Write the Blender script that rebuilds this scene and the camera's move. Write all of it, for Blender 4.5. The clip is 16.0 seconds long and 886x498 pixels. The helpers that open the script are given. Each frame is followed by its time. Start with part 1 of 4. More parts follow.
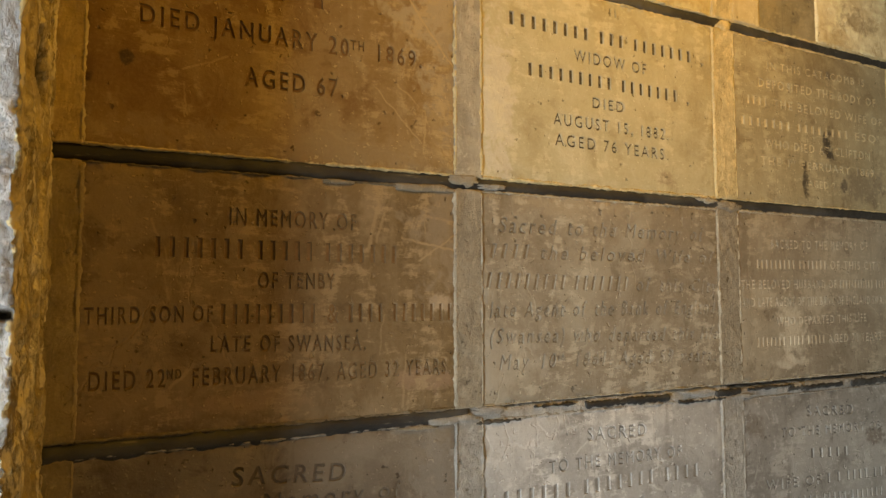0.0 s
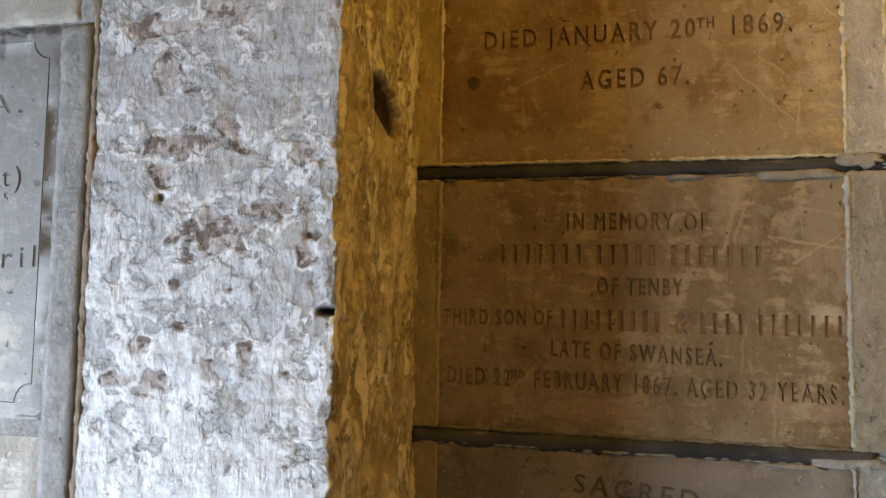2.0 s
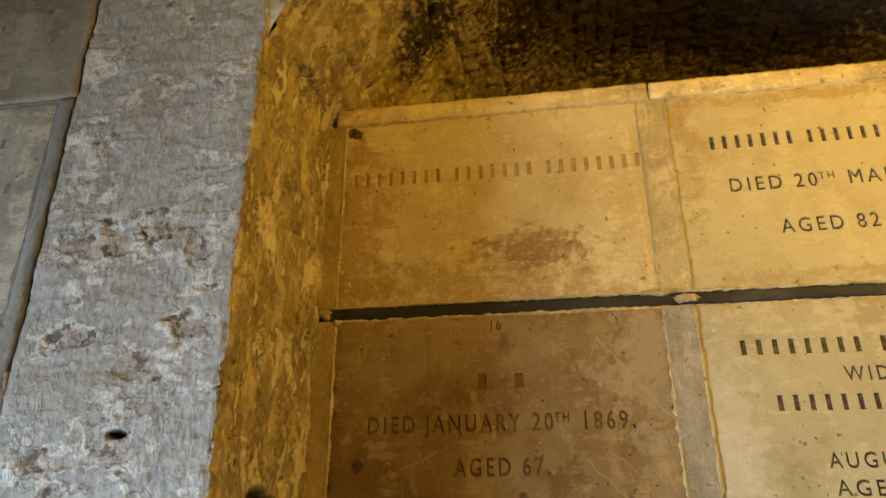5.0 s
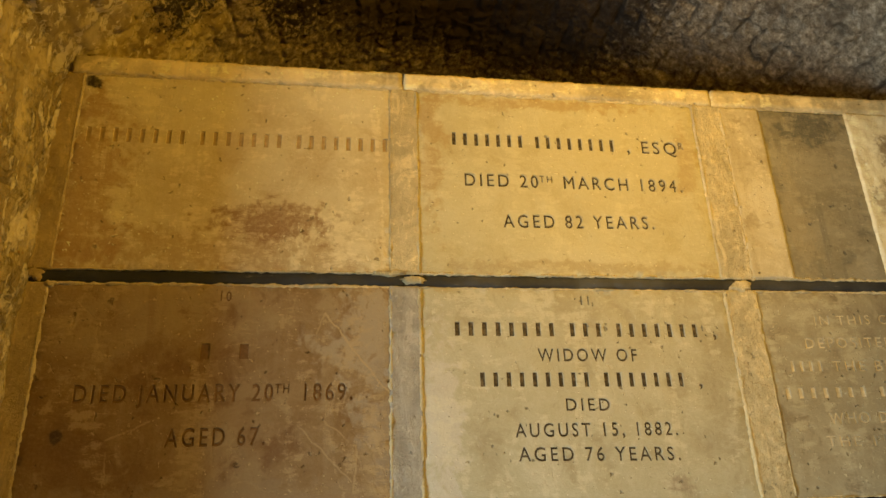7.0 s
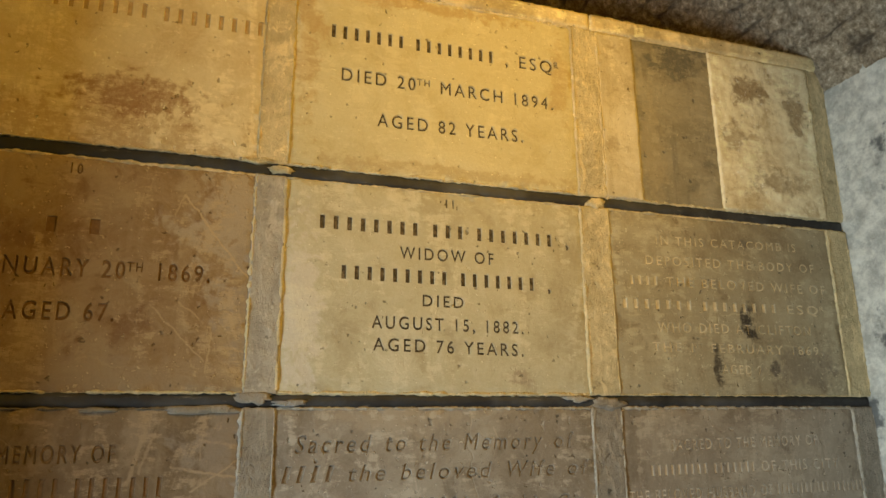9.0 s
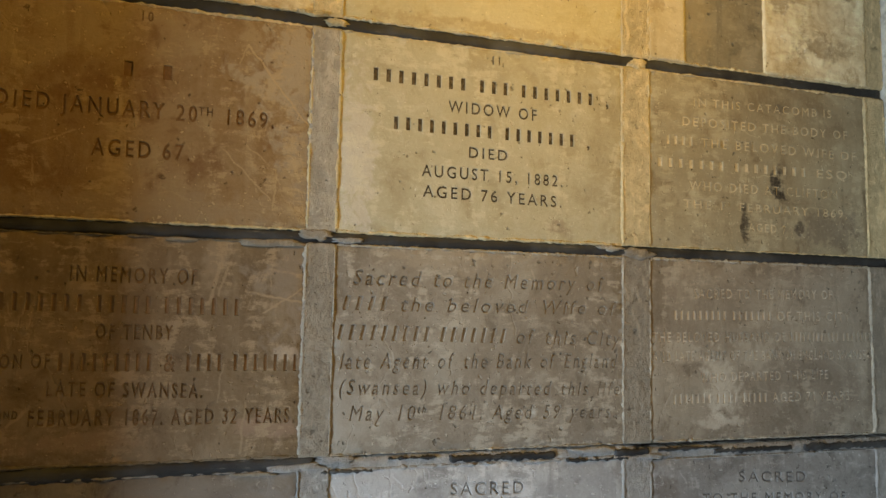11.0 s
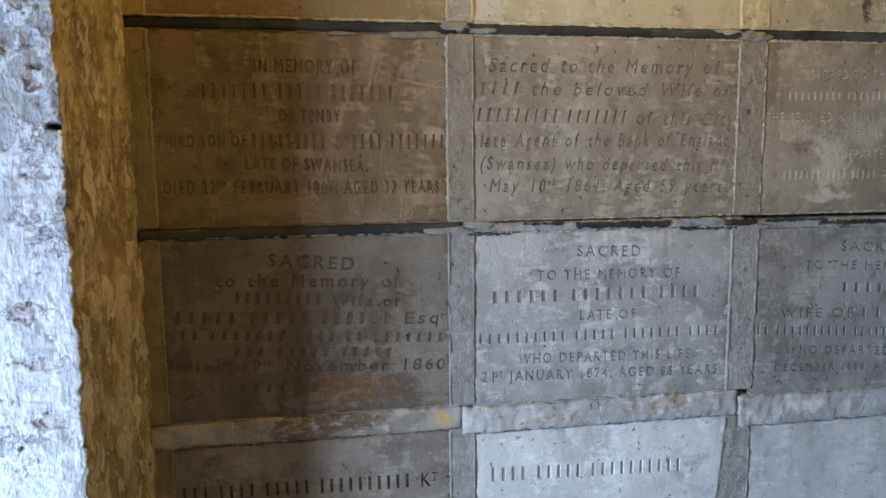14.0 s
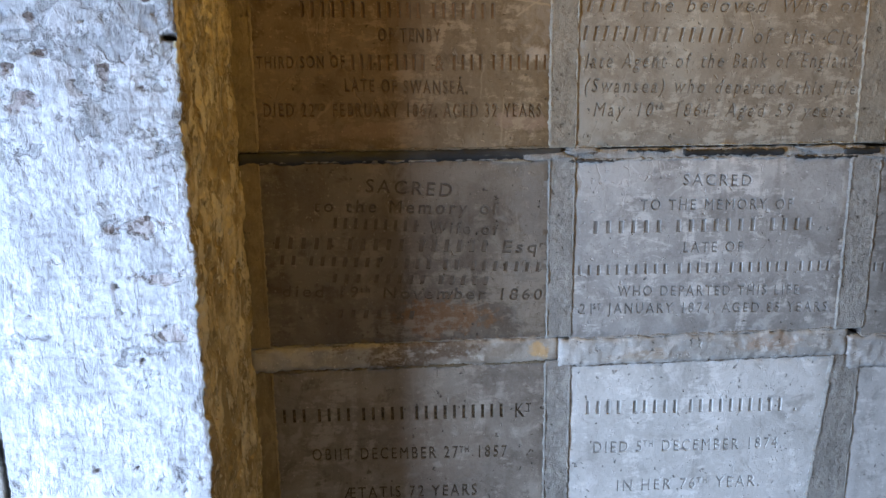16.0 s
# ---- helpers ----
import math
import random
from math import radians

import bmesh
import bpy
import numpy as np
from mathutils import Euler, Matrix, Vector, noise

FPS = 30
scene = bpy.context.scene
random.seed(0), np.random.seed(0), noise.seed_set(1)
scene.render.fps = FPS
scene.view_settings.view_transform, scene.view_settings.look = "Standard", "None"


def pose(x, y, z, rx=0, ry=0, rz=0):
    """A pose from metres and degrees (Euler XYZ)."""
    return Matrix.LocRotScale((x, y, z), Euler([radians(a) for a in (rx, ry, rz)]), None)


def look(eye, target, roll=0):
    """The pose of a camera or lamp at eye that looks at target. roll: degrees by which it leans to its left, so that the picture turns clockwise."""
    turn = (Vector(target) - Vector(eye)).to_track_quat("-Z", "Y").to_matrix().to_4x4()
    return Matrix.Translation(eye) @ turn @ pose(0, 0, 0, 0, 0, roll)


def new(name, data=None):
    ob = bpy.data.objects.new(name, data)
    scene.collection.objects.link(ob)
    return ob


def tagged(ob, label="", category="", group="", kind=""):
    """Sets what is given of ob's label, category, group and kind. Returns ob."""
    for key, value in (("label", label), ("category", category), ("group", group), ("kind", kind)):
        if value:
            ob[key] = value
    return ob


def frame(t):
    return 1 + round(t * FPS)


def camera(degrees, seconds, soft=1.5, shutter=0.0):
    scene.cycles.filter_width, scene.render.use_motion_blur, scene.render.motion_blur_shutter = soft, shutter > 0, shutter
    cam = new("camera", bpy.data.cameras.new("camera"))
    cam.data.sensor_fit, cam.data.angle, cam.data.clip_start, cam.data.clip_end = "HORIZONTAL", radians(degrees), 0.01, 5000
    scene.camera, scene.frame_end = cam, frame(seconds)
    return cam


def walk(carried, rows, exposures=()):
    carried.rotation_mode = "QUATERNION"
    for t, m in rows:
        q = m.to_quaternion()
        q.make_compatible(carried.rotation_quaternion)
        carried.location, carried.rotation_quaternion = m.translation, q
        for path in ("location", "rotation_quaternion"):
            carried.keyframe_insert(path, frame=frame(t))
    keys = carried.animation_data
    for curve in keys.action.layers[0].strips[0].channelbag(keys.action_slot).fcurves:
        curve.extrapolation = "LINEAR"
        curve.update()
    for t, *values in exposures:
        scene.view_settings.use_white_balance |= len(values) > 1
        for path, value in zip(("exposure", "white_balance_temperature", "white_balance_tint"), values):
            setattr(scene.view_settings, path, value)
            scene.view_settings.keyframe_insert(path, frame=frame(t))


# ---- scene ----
cam = camera(66.2, 16.0)
PATH = [
    (0, (-0.027, -0.002, 1.494), (0.881, 1.775, 1.62), -0.1),
    (0.5, (0.079, -0.004, 1.512), (0.637, 1.911, 1.651), -0.3),
    (1, (0.179, -0.098, 1.535), (0.282, 1.888, 1.74), 0.6),
    (1.5, (0.215, -0.064, 1.495), (-0.05, 1.91, 1.679), 1.1),
    (2, (0.242, 0.013, 1.491), (-0.181, 1.962, 1.632), 0.9),
    (2.5, (0.295, -0.053, 1.535), (-0.226, 1.866, 1.745), 0.4),
    (3, (0.333, -0.133, 1.614), (-0.219, 1.766, 1.913), 0.4),
    (3.5, (0.343, -0.147, 1.717), (-0.199, 1.711, 2.224), 0.5),
    (3.7, (0.343, -0.139, 1.757), (-0.198, 1.696, 2.339), 0.6),
    (5.8, (0.505, -0.162, 1.794), (0.477, 1.679, 2.574), -0.8),
    (6, (0.516, -0.166, 1.794), (0.547, 1.68, 2.563), -0.8),
    (6.5, (0.545, -0.169, 1.784), (0.695, 1.68, 2.532), -1.4),
    (7, (0.586, -0.173, 1.774), (0.868, 1.679, 2.474), -1.9),
    (7.5, (0.609, -0.179, 1.764), (1.007, 1.66, 2.443), -1.9),
    (8, (0.636, -0.188, 1.744), (1.145, 1.637, 2.383), -1.7),
    (8.2, (0.641, -0.189, 1.736), (1.193, 1.634, 2.346), -1.5),
    (10.3, (0.629, -0.222, 1.632), (1.248, 1.656, 1.93), 0.7),
    (10.5, (0.611, -0.236, 1.621), (1.213, 1.653, 1.891), 0.8),
    (11, (0.562, -0.27, 1.584), (1.111, 1.646, 1.753), 1.1),
    (11.5, (0.464, -0.316, 1.569), (1.069, 1.589, 1.655), 1.0),
    (12, (0.419, -0.391, 1.539), (1.033, 1.512, 1.567), -0.1),
    (12.5, (0.415, -0.444, 1.52), (0.94, 1.485, 1.47), -0.0),
    (13, (0.414, -0.469, 1.468), (0.832, 1.484, 1.353), -0.1),
    (13.5, (0.397, -0.47, 1.434), (0.775, 1.486, 1.251), -0.4),
    (14, (0.382, -0.459, 1.393), (0.7, 1.499, 1.142), -0.6),
    (14.5, (0.37, -0.438, 1.356), (0.61, 1.523, 1.047), -0.9),
    (15, (0.372, -0.418, 1.338), (0.595, 1.533, 0.955), -1.0),
    (15.5, (0.349, -0.395, 1.32), (0.6, 1.543, 0.895), -0.7),
    (16, (0.265, -0.411, 1.324), (0.426, 1.544, 0.935), -0.7),
]
# stops, white balance and tint of the clip's own automatic exposure
EXPOSURES = [(0.0, 0.05, 8900, 14), (0.5, 0.08, 8450, 14), (1.5, 0.09, 7500, 15), (2.5, 0.05, 7150, 15), (3.5, 0.0, 8050, 13), (6.0, 0.04, 7300, 6), (8.0, -0.08, 7200, 6),
             (10.5, -0.08, 6650, 9), (11.5, -0.09, 6400, 10), (12.5, -0.04, 6150, 11), (14.0, 0.0, 5800, 13), (16.0, 0.0, 5750, 15)]
walk(cam, [(t, look(eye, target, roll)) for t, eye, target, roll in PATH], EXPOSURES)

from mathutils import geometry

# ---- light ----
WALL_Y, FRONT_Y = 1.34, 0.92        # tablet wall, front of the piers
LEFT_X, RIGHT_X = -0.113, 2.425      # sides of the bay
world = bpy.data.worlds.new("sky")
scene.world = world
world.use_nodes = True
sky = world.node_tree.nodes.new("ShaderNodeTexSky")
sky.sky_type, sky.sun_disc = "NISHITA", False
sky.sun_elevation, sky.sun_rotation = radians(40), radians(120)
world.node_tree.links.new(sky.outputs[0], world.node_tree.nodes["Background"].inputs[0])
world.node_tree.nodes["Background"].inputs[1].default_value = 0.08

DAY = bpy.data.lights.new("doorway_daylight", "AREA")
DAY.shape, DAY.size, DAY.size_y = "RECTANGLE", 1.5, 0.8
DAY.energy, DAY.color = 208.0, (0.66, 0.82, 1.0)
DAY.spread = radians(138)
new("doorway_daylight", DAY).matrix_world = look((-2.42, -0.48, 0.68), (0.63, 0.96, -0.40))

SPOT = bpy.data.lights.new("warm_floodlight", "SPOT")
SPOT.energy, SPOT.color = 92.0, (1.0, 0.565, 0.05)
SPOT.spot_size, SPOT.spot_blend, SPOT.shadow_soft_size = radians(158), 1.0, 0.06
new("warm_floodlight", SPOT).matrix_world = look((1.60, 0.05, 2.90), (0.48, 1.34, 2.34))


# ---- materials ----
class Nodes:
    """A small helper to wire one material's nodes."""

    def __init__(self, name, rough=0.8, spec=0.3):
        self.mat = bpy.data.materials.new(name)
        self.mat.use_nodes = True
        self.t = self.mat.node_tree
        self.bsdf = self.t.nodes["Principled BSDF"]
        self.bsdf.inputs["Roughness"].default_value = rough
        self.bsdf.inputs["Specular IOR Level"].default_value = spec
        self.pos = self.t.nodes.new("ShaderNodeNewGeometry").outputs["Position"]

    def put(self, socket, value):
        if isinstance(value, bpy.types.NodeSocket):
            self.t.links.new(value, socket)
        else:
            socket.default_value = value

    def math(self, op, a, b=0.0, clamp=False):
        n = self.t.nodes.new("ShaderNodeMath")
        n.operation, n.use_clamp = op, clamp
        self.put(n.inputs[0], a), self.put(n.inputs[1], b)
        return n.outputs[0]

    def vec(self, op, a, b):
        n = self.t.nodes.new("ShaderNodeVectorMath")
        n.operation = op
        self.put(n.inputs[0], a), self.put(n.inputs[1], b)
        return n.outputs["Value"] if op in ("LENGTH", "DISTANCE", "DOT_PRODUCT") else n.outputs[0]

    def noise(self, scale, detail=6.0, rough=0.6, stretch=(1, 1, 1), shift=(0, 0, 0), warp=0.0):
        p = self.vec("ADD", self.pos, shift)
        p = self.vec("MULTIPLY", p, stretch)
        n = self.t.nodes.new("ShaderNodeTexNoise")
        self.put(n.inputs["Vector"], p)
        n.inputs["Scale"].default_value, n.inputs["Detail"].default_value = scale, detail
        n.inputs["Roughness"].default_value, n.inputs["Distortion"].default_value = rough, warp
        return n.outputs["Fac"]

    def colour_noise(self, scale):
        n = self.t.nodes.new("ShaderNodeTexNoise")
        self.put(n.inputs["Vector"], self.pos)
        n.inputs["Scale"].default_value, n.inputs["Detail"].default_value = scale, 4.0
        return n.outputs["Color"]

    def scaled(self, vector, factor):
        n = self.t.nodes.new("ShaderNodeVectorMath")
        n.operation = "SCALE"
        n.inputs[0].default_value = vector
        self.put(n.inputs["Scale"], factor)
        return n.outputs[0]

    def cracks(self, scale, width, shift=(0, 0, 0), stretch=(1, 1, 1)):
        p = self.vec("MULTIPLY", self.vec("ADD", self.pos, shift), stretch)
        w = self.t.nodes.new("ShaderNodeTexNoise")
        w.inputs["Scale"].default_value, w.inputs["Detail"].default_value = 6.0, 5.0
        self.put(w.inputs["Vector"], p)
        p = self.vec("ADD", p, self.vec("MULTIPLY", w.outputs["Color"], (0.25, 0.25, 0.25)))
        v = self.t.nodes.new("ShaderNodeTexVoronoi")
        v.feature = "DISTANCE_TO_EDGE"
        self.put(v.inputs["Vector"], p)
        v.inputs["Scale"].default_value = scale
        return self.step(v.outputs["Distance"], width, 0.0)

    def step(self, value, low, high, to=1.0):
        n = self.t.nodes.new("ShaderNodeMapRange")
        n.interpolation_type = "SMOOTHSTEP"
        self.put(n.inputs["Value"], value)
        if low > high:                       # falling edge
            n.inputs["From Min"].default_value, n.inputs["From Max"].default_value = high, low
            n.inputs["To Min"].default_value, n.inputs["To Max"].default_value = to, 0.0
        else:
            n.inputs["From Min"].default_value, n.inputs["From Max"].default_value = low, high
            n.inputs["To Min"].default_value, n.inputs["To Max"].default_value = 0.0, to
        return n.outputs["Result"]

    def mix(self, fac, a, b, blend="MIX"):
        n = self.t.nodes.new("ShaderNodeMix")
        n.data_type, n.blend_type = "RGBA", blend
        self.put(n.inputs[0], fac)
        for socket, value in ((n.inputs[6], a), (n.inputs[7], b)):
            self.put(socket, value if isinstance(value, bpy.types.NodeSocket) else (*value, 1.0))
        return n.outputs[2]

    def attribute(self, name):
        n = self.t.nodes.new("ShaderNodeAttribute")
        n.attribute_name = name
        return n.outputs["Fac"]

    def bump(self, height, distance=0.002, strength=1.0):
        n = self.t.nodes.new("ShaderNodeBump")
        n.inputs["Distance"].default_value, n.inputs["Strength"].default_value = distance, strength
        self.put(n.inputs["Height"], height)
        self.t.links.new(n.outputs[0], self.bsdf.inputs["Normal"])

    def done(self, colour, rough=None):
        self.put(self.bsdf.inputs["Base Color"], colour)
        if rough is not None:
            self.put(self.bsdf.inputs["Roughness"], rough)
        return self.mat


def tone(c, k):
    return tuple(min(0.95, v * k) for v in c)


def stone(name, base, light=None, dark=None, seed=0.0, chips=0.5, scratch=0.5, drips=0.4, blot=0.8, rough=0.66, marks=(), scars=(), xs=(), zs=(), relief=0.0062):
    """Worn ashlar: blotches, runs, chips, hair scratches, grain. marks: (x, z, half width, half height, colour,
    strength) stains and painted-in daylight; scars: (x, z, x, z, width, strength) pale scratches.
    """
    n = Nodes(name, rough, 0.4)
    light, dark = light or tone(base, 1.5), dark or tone(base, 0.55)
    s = (seed * 3.7, seed * 1.3, seed * 2.1)
    big = n.noise(2.6, 9, 0.62, shift=s, warp=0.6)
    mid = n.noise(13, 8, 0.66, shift=s, warp=0.4)
    fine = n.noise(120, 4, 0.7, shift=s)
    c = n.mix(n.step(big, 0.49, 0.62, blot), base, light)
    c = n.mix(n.step(big, 0.49, 0.36, blot), c, dark)
    c = n.mix(n.step(mid, 0.53, 0.66, 1.05 * blot), c, light)
    c = n.mix(n.step(mid, 0.47, 0.34, 1.05 * blot), c, dark)
    run = n.noise(7, 6, 0.6, stretch=(3.2, 3.2, 0.22), shift=s)
    c = n.mix(n.step(run, 0.56, 0.74, drips), c, light)
    c = n.mix(n.step(run, 0.44, 0.28, drips), c, dark)
    chip = n.noise(42, 3, 0.55, shift=(s[0] + 7, s[1], s[2]), warp=0.5)
    for x, z, rx, rz, colour, amount in marks:
        d = n.vec("MULTIPLY", n.vec("SUBTRACT", n.pos, (x, WALL_Y, z)), (1 / rx, 0, 1 / rz))
        d = n.math("ADD", n.vec("LENGTH", d, (0, 0, 0)), n.math("ADD", n.math("MULTIPLY", n.math("SUBTRACT", mid, 0.5), 2.6), n.math("MULTIPLY", n.math("SUBTRACT", chip, 0.5), 1.6)))
        c = n.mix(n.step(d, 1.0, 0.45, amount), c, colour)
    lot = random.Random(int(seed * 10) + 1)
    scars = tuple(scars)
    if scratch > 0.25 and xs:
        for _ in range(int(3 + 5 * scratch)):
            x, z, a, r = lot.uniform(*xs), lot.uniform(*zs), lot.uniform(0, 3.14), lot.uniform(0.02, 0.09)
            scars += ((x, z, x + r * math.cos(a), z + r * math.sin(a), lot.uniform(0.0018, 0.004), lot.uniform(0.3, 0.6)),)
    if scars:
        wander = n.vec("ADD", n.pos, n.vec("MULTIPLY", n.vec("SUBTRACT", n.colour_noise(34), (0.5, 0.5, 0.5)), (0.016, 0.0, 0.016)))
    for x0, z0, x1, z1, wide, amount in scars:
        a, ba = (x0, 0, z0), Vector((x1 - x0, 0, z1 - z0))
        pa = n.vec("MULTIPLY", n.vec("SUBTRACT", wander, a), (1, 0, 1))
        along = n.math("DIVIDE", n.vec("DOT_PRODUCT", pa, tuple(ba)), ba.length_squared, True)
        foot = n.scaled(tuple(ba), along)
        d = n.vec("DISTANCE", pa, foot)
        worn = n.math("MULTIPLY", n.step(d, wide, wide * 0.3, amount), n.step(mid, 0.36, 0.52))
        c = n.mix(worn, c, tone(light, 1.3))
    chipped = n.step(chip, 0.70 - 0.05 * chips, 0.74, chips)
    c = n.mix(chipped, c, tone(light, 1.25))
    speck = n.step(n.noise(105, 2, 0.5, shift=(s[1] + 4, s[2], s[0])), 0.665, 0.71, 0.35 + 0.65 * chips)
    speck = n.math("MULTIPLY", speck, n.step(big, 0.38, 0.56))
    c = n.mix(speck, c, tone(light, 1.7))
    pit = n.noise(55, 3, 0.5, shift=(s[0], s[1], s[2] + 9))
    pitted = n.step(pit, 0.69, 0.74)
    c = n.mix(n.math("MULTIPLY", pitted, 0.7), c, tone(dark, 0.5))
    lines = n.math("MULTIPLY", n.cracks(3.0, 0.012, shift=s, stretch=(1, 1, 0.7)), n.step(big, 0.47, 0.58, 0.45 * scratch))
    c = n.mix(lines, c, tone(light, 1.35))
    c = n.mix(n.step(fine, 0.42, 0.70, 0.2), c, tone(light, 1.1))
    smear = n.math("MULTIPLY", n.noise(5, 7, 0.7, stretch=(1.6, 1, 0.5), shift=(s[2] + 3, s[0], s[1]), warp=1.5), n.noise(30, 6, 0.75, stretch=(0.5, 1, 1.4), shift=s))
    c = n.mix(n.step(smear, 0.262, 0.34, (0.4 + 0.55 * scratch) * min(1.0, blot * 1.25)), c, tone(light, 1.3))
    h = n.math("ADD", n.math("MULTIPLY", mid, 0.8), n.math("MULTIPLY", fine, 0.14))
    h = n.math("SUBTRACT", h, n.math("MULTIPLY", pitted, 0.8))
    h = n.math("ADD", h, n.math("MULTIPLY", chipped, -0.5))
    h = n.math("SUBTRACT", h, n.math("MULTIPLY", lines, 0.4))
    h = n.math("ADD", h, n.math("MULTIPLY", speck, 0.5))
    n.bump(h, relief)
    return n.done(c, n.math("ADD", rough - 0.12, n.math("MULTIPLY", mid, 0.25)))


BROWN, CREAM, BUFF, GREY = (0.185, 0.115, 0.062), (0.56, 0.47, 0.34), (0.33, 0.265, 0.185), (0.235, 0.225, 0.215)


def ground(name, colour, k=0.6):
    """The weathered floor of incised letters; their shade and highlights are in its colour."""
    n = Nodes(name, 0.85)
    return n.done(n.mix(n.step(n.noise(45, 6, 0.7), 0.38, 0.68), tone(colour, k), tone(colour, k * 1.45)))


def mortar_material(name, base, seed):
    """Crumbling lime mortar: smears, sand grains, small dark voids."""
    n = Nodes(name, 0.9, 0.15)
    s = (seed, seed * 2, seed * 0.7)
    big, mid, fine = n.noise(13, 9, 0.72, shift=s, warp=0.8), n.noise(52, 8, 0.78, shift=s, warp=0.4), n.noise(190, 4, 0.7)
    trowel = n.noise(22, 7, 0.7, stretch=(1.4, 1, 0.5), shift=(seed * 0.3, 4, seed), warp=1.0)
    c = n.mix(n.step(big, 0.38, 0.64), tone(base, 0.82), tone(base, 1.10))
    c = n.mix(n.step(trowel, 0.53, 0.62, 0.6), c, tone(base, 1.4))
    c = n.mix(n.step(trowel, 0.45, 0.36, 0.5), c, tone(base, 0.65))
    c = n.mix(n.step(mid, 0.55, 0.68, 0.75), c, tone(base, 1.6))
    void = n.step(mid, 0.40, 0.30)
    c = n.mix(n.math("MULTIPLY", void, 0.85), c, tone(base, 0.30))
    h = n.math("ADD", n.math("MULTIPLY", mid, 1.2), n.math("ADD", n.math("MULTIPLY", fine, 0.3), n.math("MULTIPLY", trowel, 0.8)))
    n.bump(n.math("SUBTRACT", h, n.math("MULTIPLY", void, 0.5)), 0.005)
    return n.done(c)


# yellower, brighter mixes for the upper rows, duller and greyer ones below
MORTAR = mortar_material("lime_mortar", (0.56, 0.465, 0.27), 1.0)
MORTAR_AMBER = mortar_material("amber_mortar", (0.60, 0.49, 0.275), 7.0)
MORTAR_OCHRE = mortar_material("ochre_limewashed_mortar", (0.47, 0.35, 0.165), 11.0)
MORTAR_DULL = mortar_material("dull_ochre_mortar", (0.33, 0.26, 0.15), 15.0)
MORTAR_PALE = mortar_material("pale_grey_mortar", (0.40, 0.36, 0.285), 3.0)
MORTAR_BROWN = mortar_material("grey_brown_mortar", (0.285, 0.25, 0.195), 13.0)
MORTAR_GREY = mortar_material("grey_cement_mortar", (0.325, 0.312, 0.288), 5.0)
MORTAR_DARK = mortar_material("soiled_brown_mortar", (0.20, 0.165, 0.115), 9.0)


def slate_material(name="dark_slate", k=1.0):
    n = Nodes(name, 0.62, 0.4)
    big, mid = n.noise(5, 8, 0.6), n.noise(30, 8, 0.7, stretch=(0.5, 1, 3))
    c = n.mix(n.step(big, 0.40, 0.66), tone((0.020, 0.020, 0.020), k), tone((0.062, 0.062, 0.060), k))
    c = n.mix(n.step(mid, 0.60, 0.75, 0.7), c, (0.25, 0.23, 0.19))
    n.bump(mid, 0.003)
    return n.done(c)


def ochre_limewash(n, mid):
    """Old ochre limewash: olive-brown ground, torn paler scales, fine pale dashes, pits down to red brick."""
    big = n.noise(4, 8, 0.62)
    tan = n.mix(n.step(n.noise(9, 8, 0.66, stretch=(1, 1, 0.6), shift=(5, 5, 5)), 0.43, 0.57), (0.38, 0.29, 0.14), n.mix(n.step(big, 0.4, 0.6), (0.56, 0.44, 0.225), (0.76, 0.62, 0.345)))
    tan = n.mix(n.step(n.noise(8, 7, 0.62, stretch=(1, 1, 0.4), shift=(2, 6, 1)), 0.46, 0.36, 0.7), tan, (0.31, 0.22, 0.10))
    scale = n.noise(15, 9, 0.68, stretch=(1, 1, 0.42), warp=0.5)
    tan = n.mix(n.step(scale, 0.525, 0.555, 0.85), tan, (0.87, 0.75, 0.49))
    tan = n.mix(n.step(n.noise(34, 6, 0.7, stretch=(1, 1, 0.5), shift=(7, 7, 2)), 0.56, 0.62, 0.6), tan, (0.74, 0.60, 0.33))
    tan = n.mix(n.step(n.noise(46, 6, 0.7, stretch=(1, 1, 0.5), shift=(1, 4, 6)), 0.42, 0.35, 0.7), tan, (0.22, 0.15, 0.065))
    dash = n.noise(80, 2, 0.5, stretch=(1, 1, 0.28), shift=(5, 1, 7))
    tan = n.mix(n.step(dash, 0.645, 0.68, 0.85), tan, (0.86, 0.76, 0.52))
    tan = n.mix(n.step(mid, 0.33, 0.25, 0.85), tan, (0.085, 0.055, 0.024))
    tan = n.mix(n.step(n.noise(24, 4, 0.6, shift=(9, 2, 3)), 0.715, 0.735, 0.8), tan, (0.36, 0.15, 0.05))
    return tan, n.math("ADD", n.math("MULTIPLY", n.step(scale, 0.52, 0.56), 0.8), n.math("MULTIPLY", dash, 0.35))


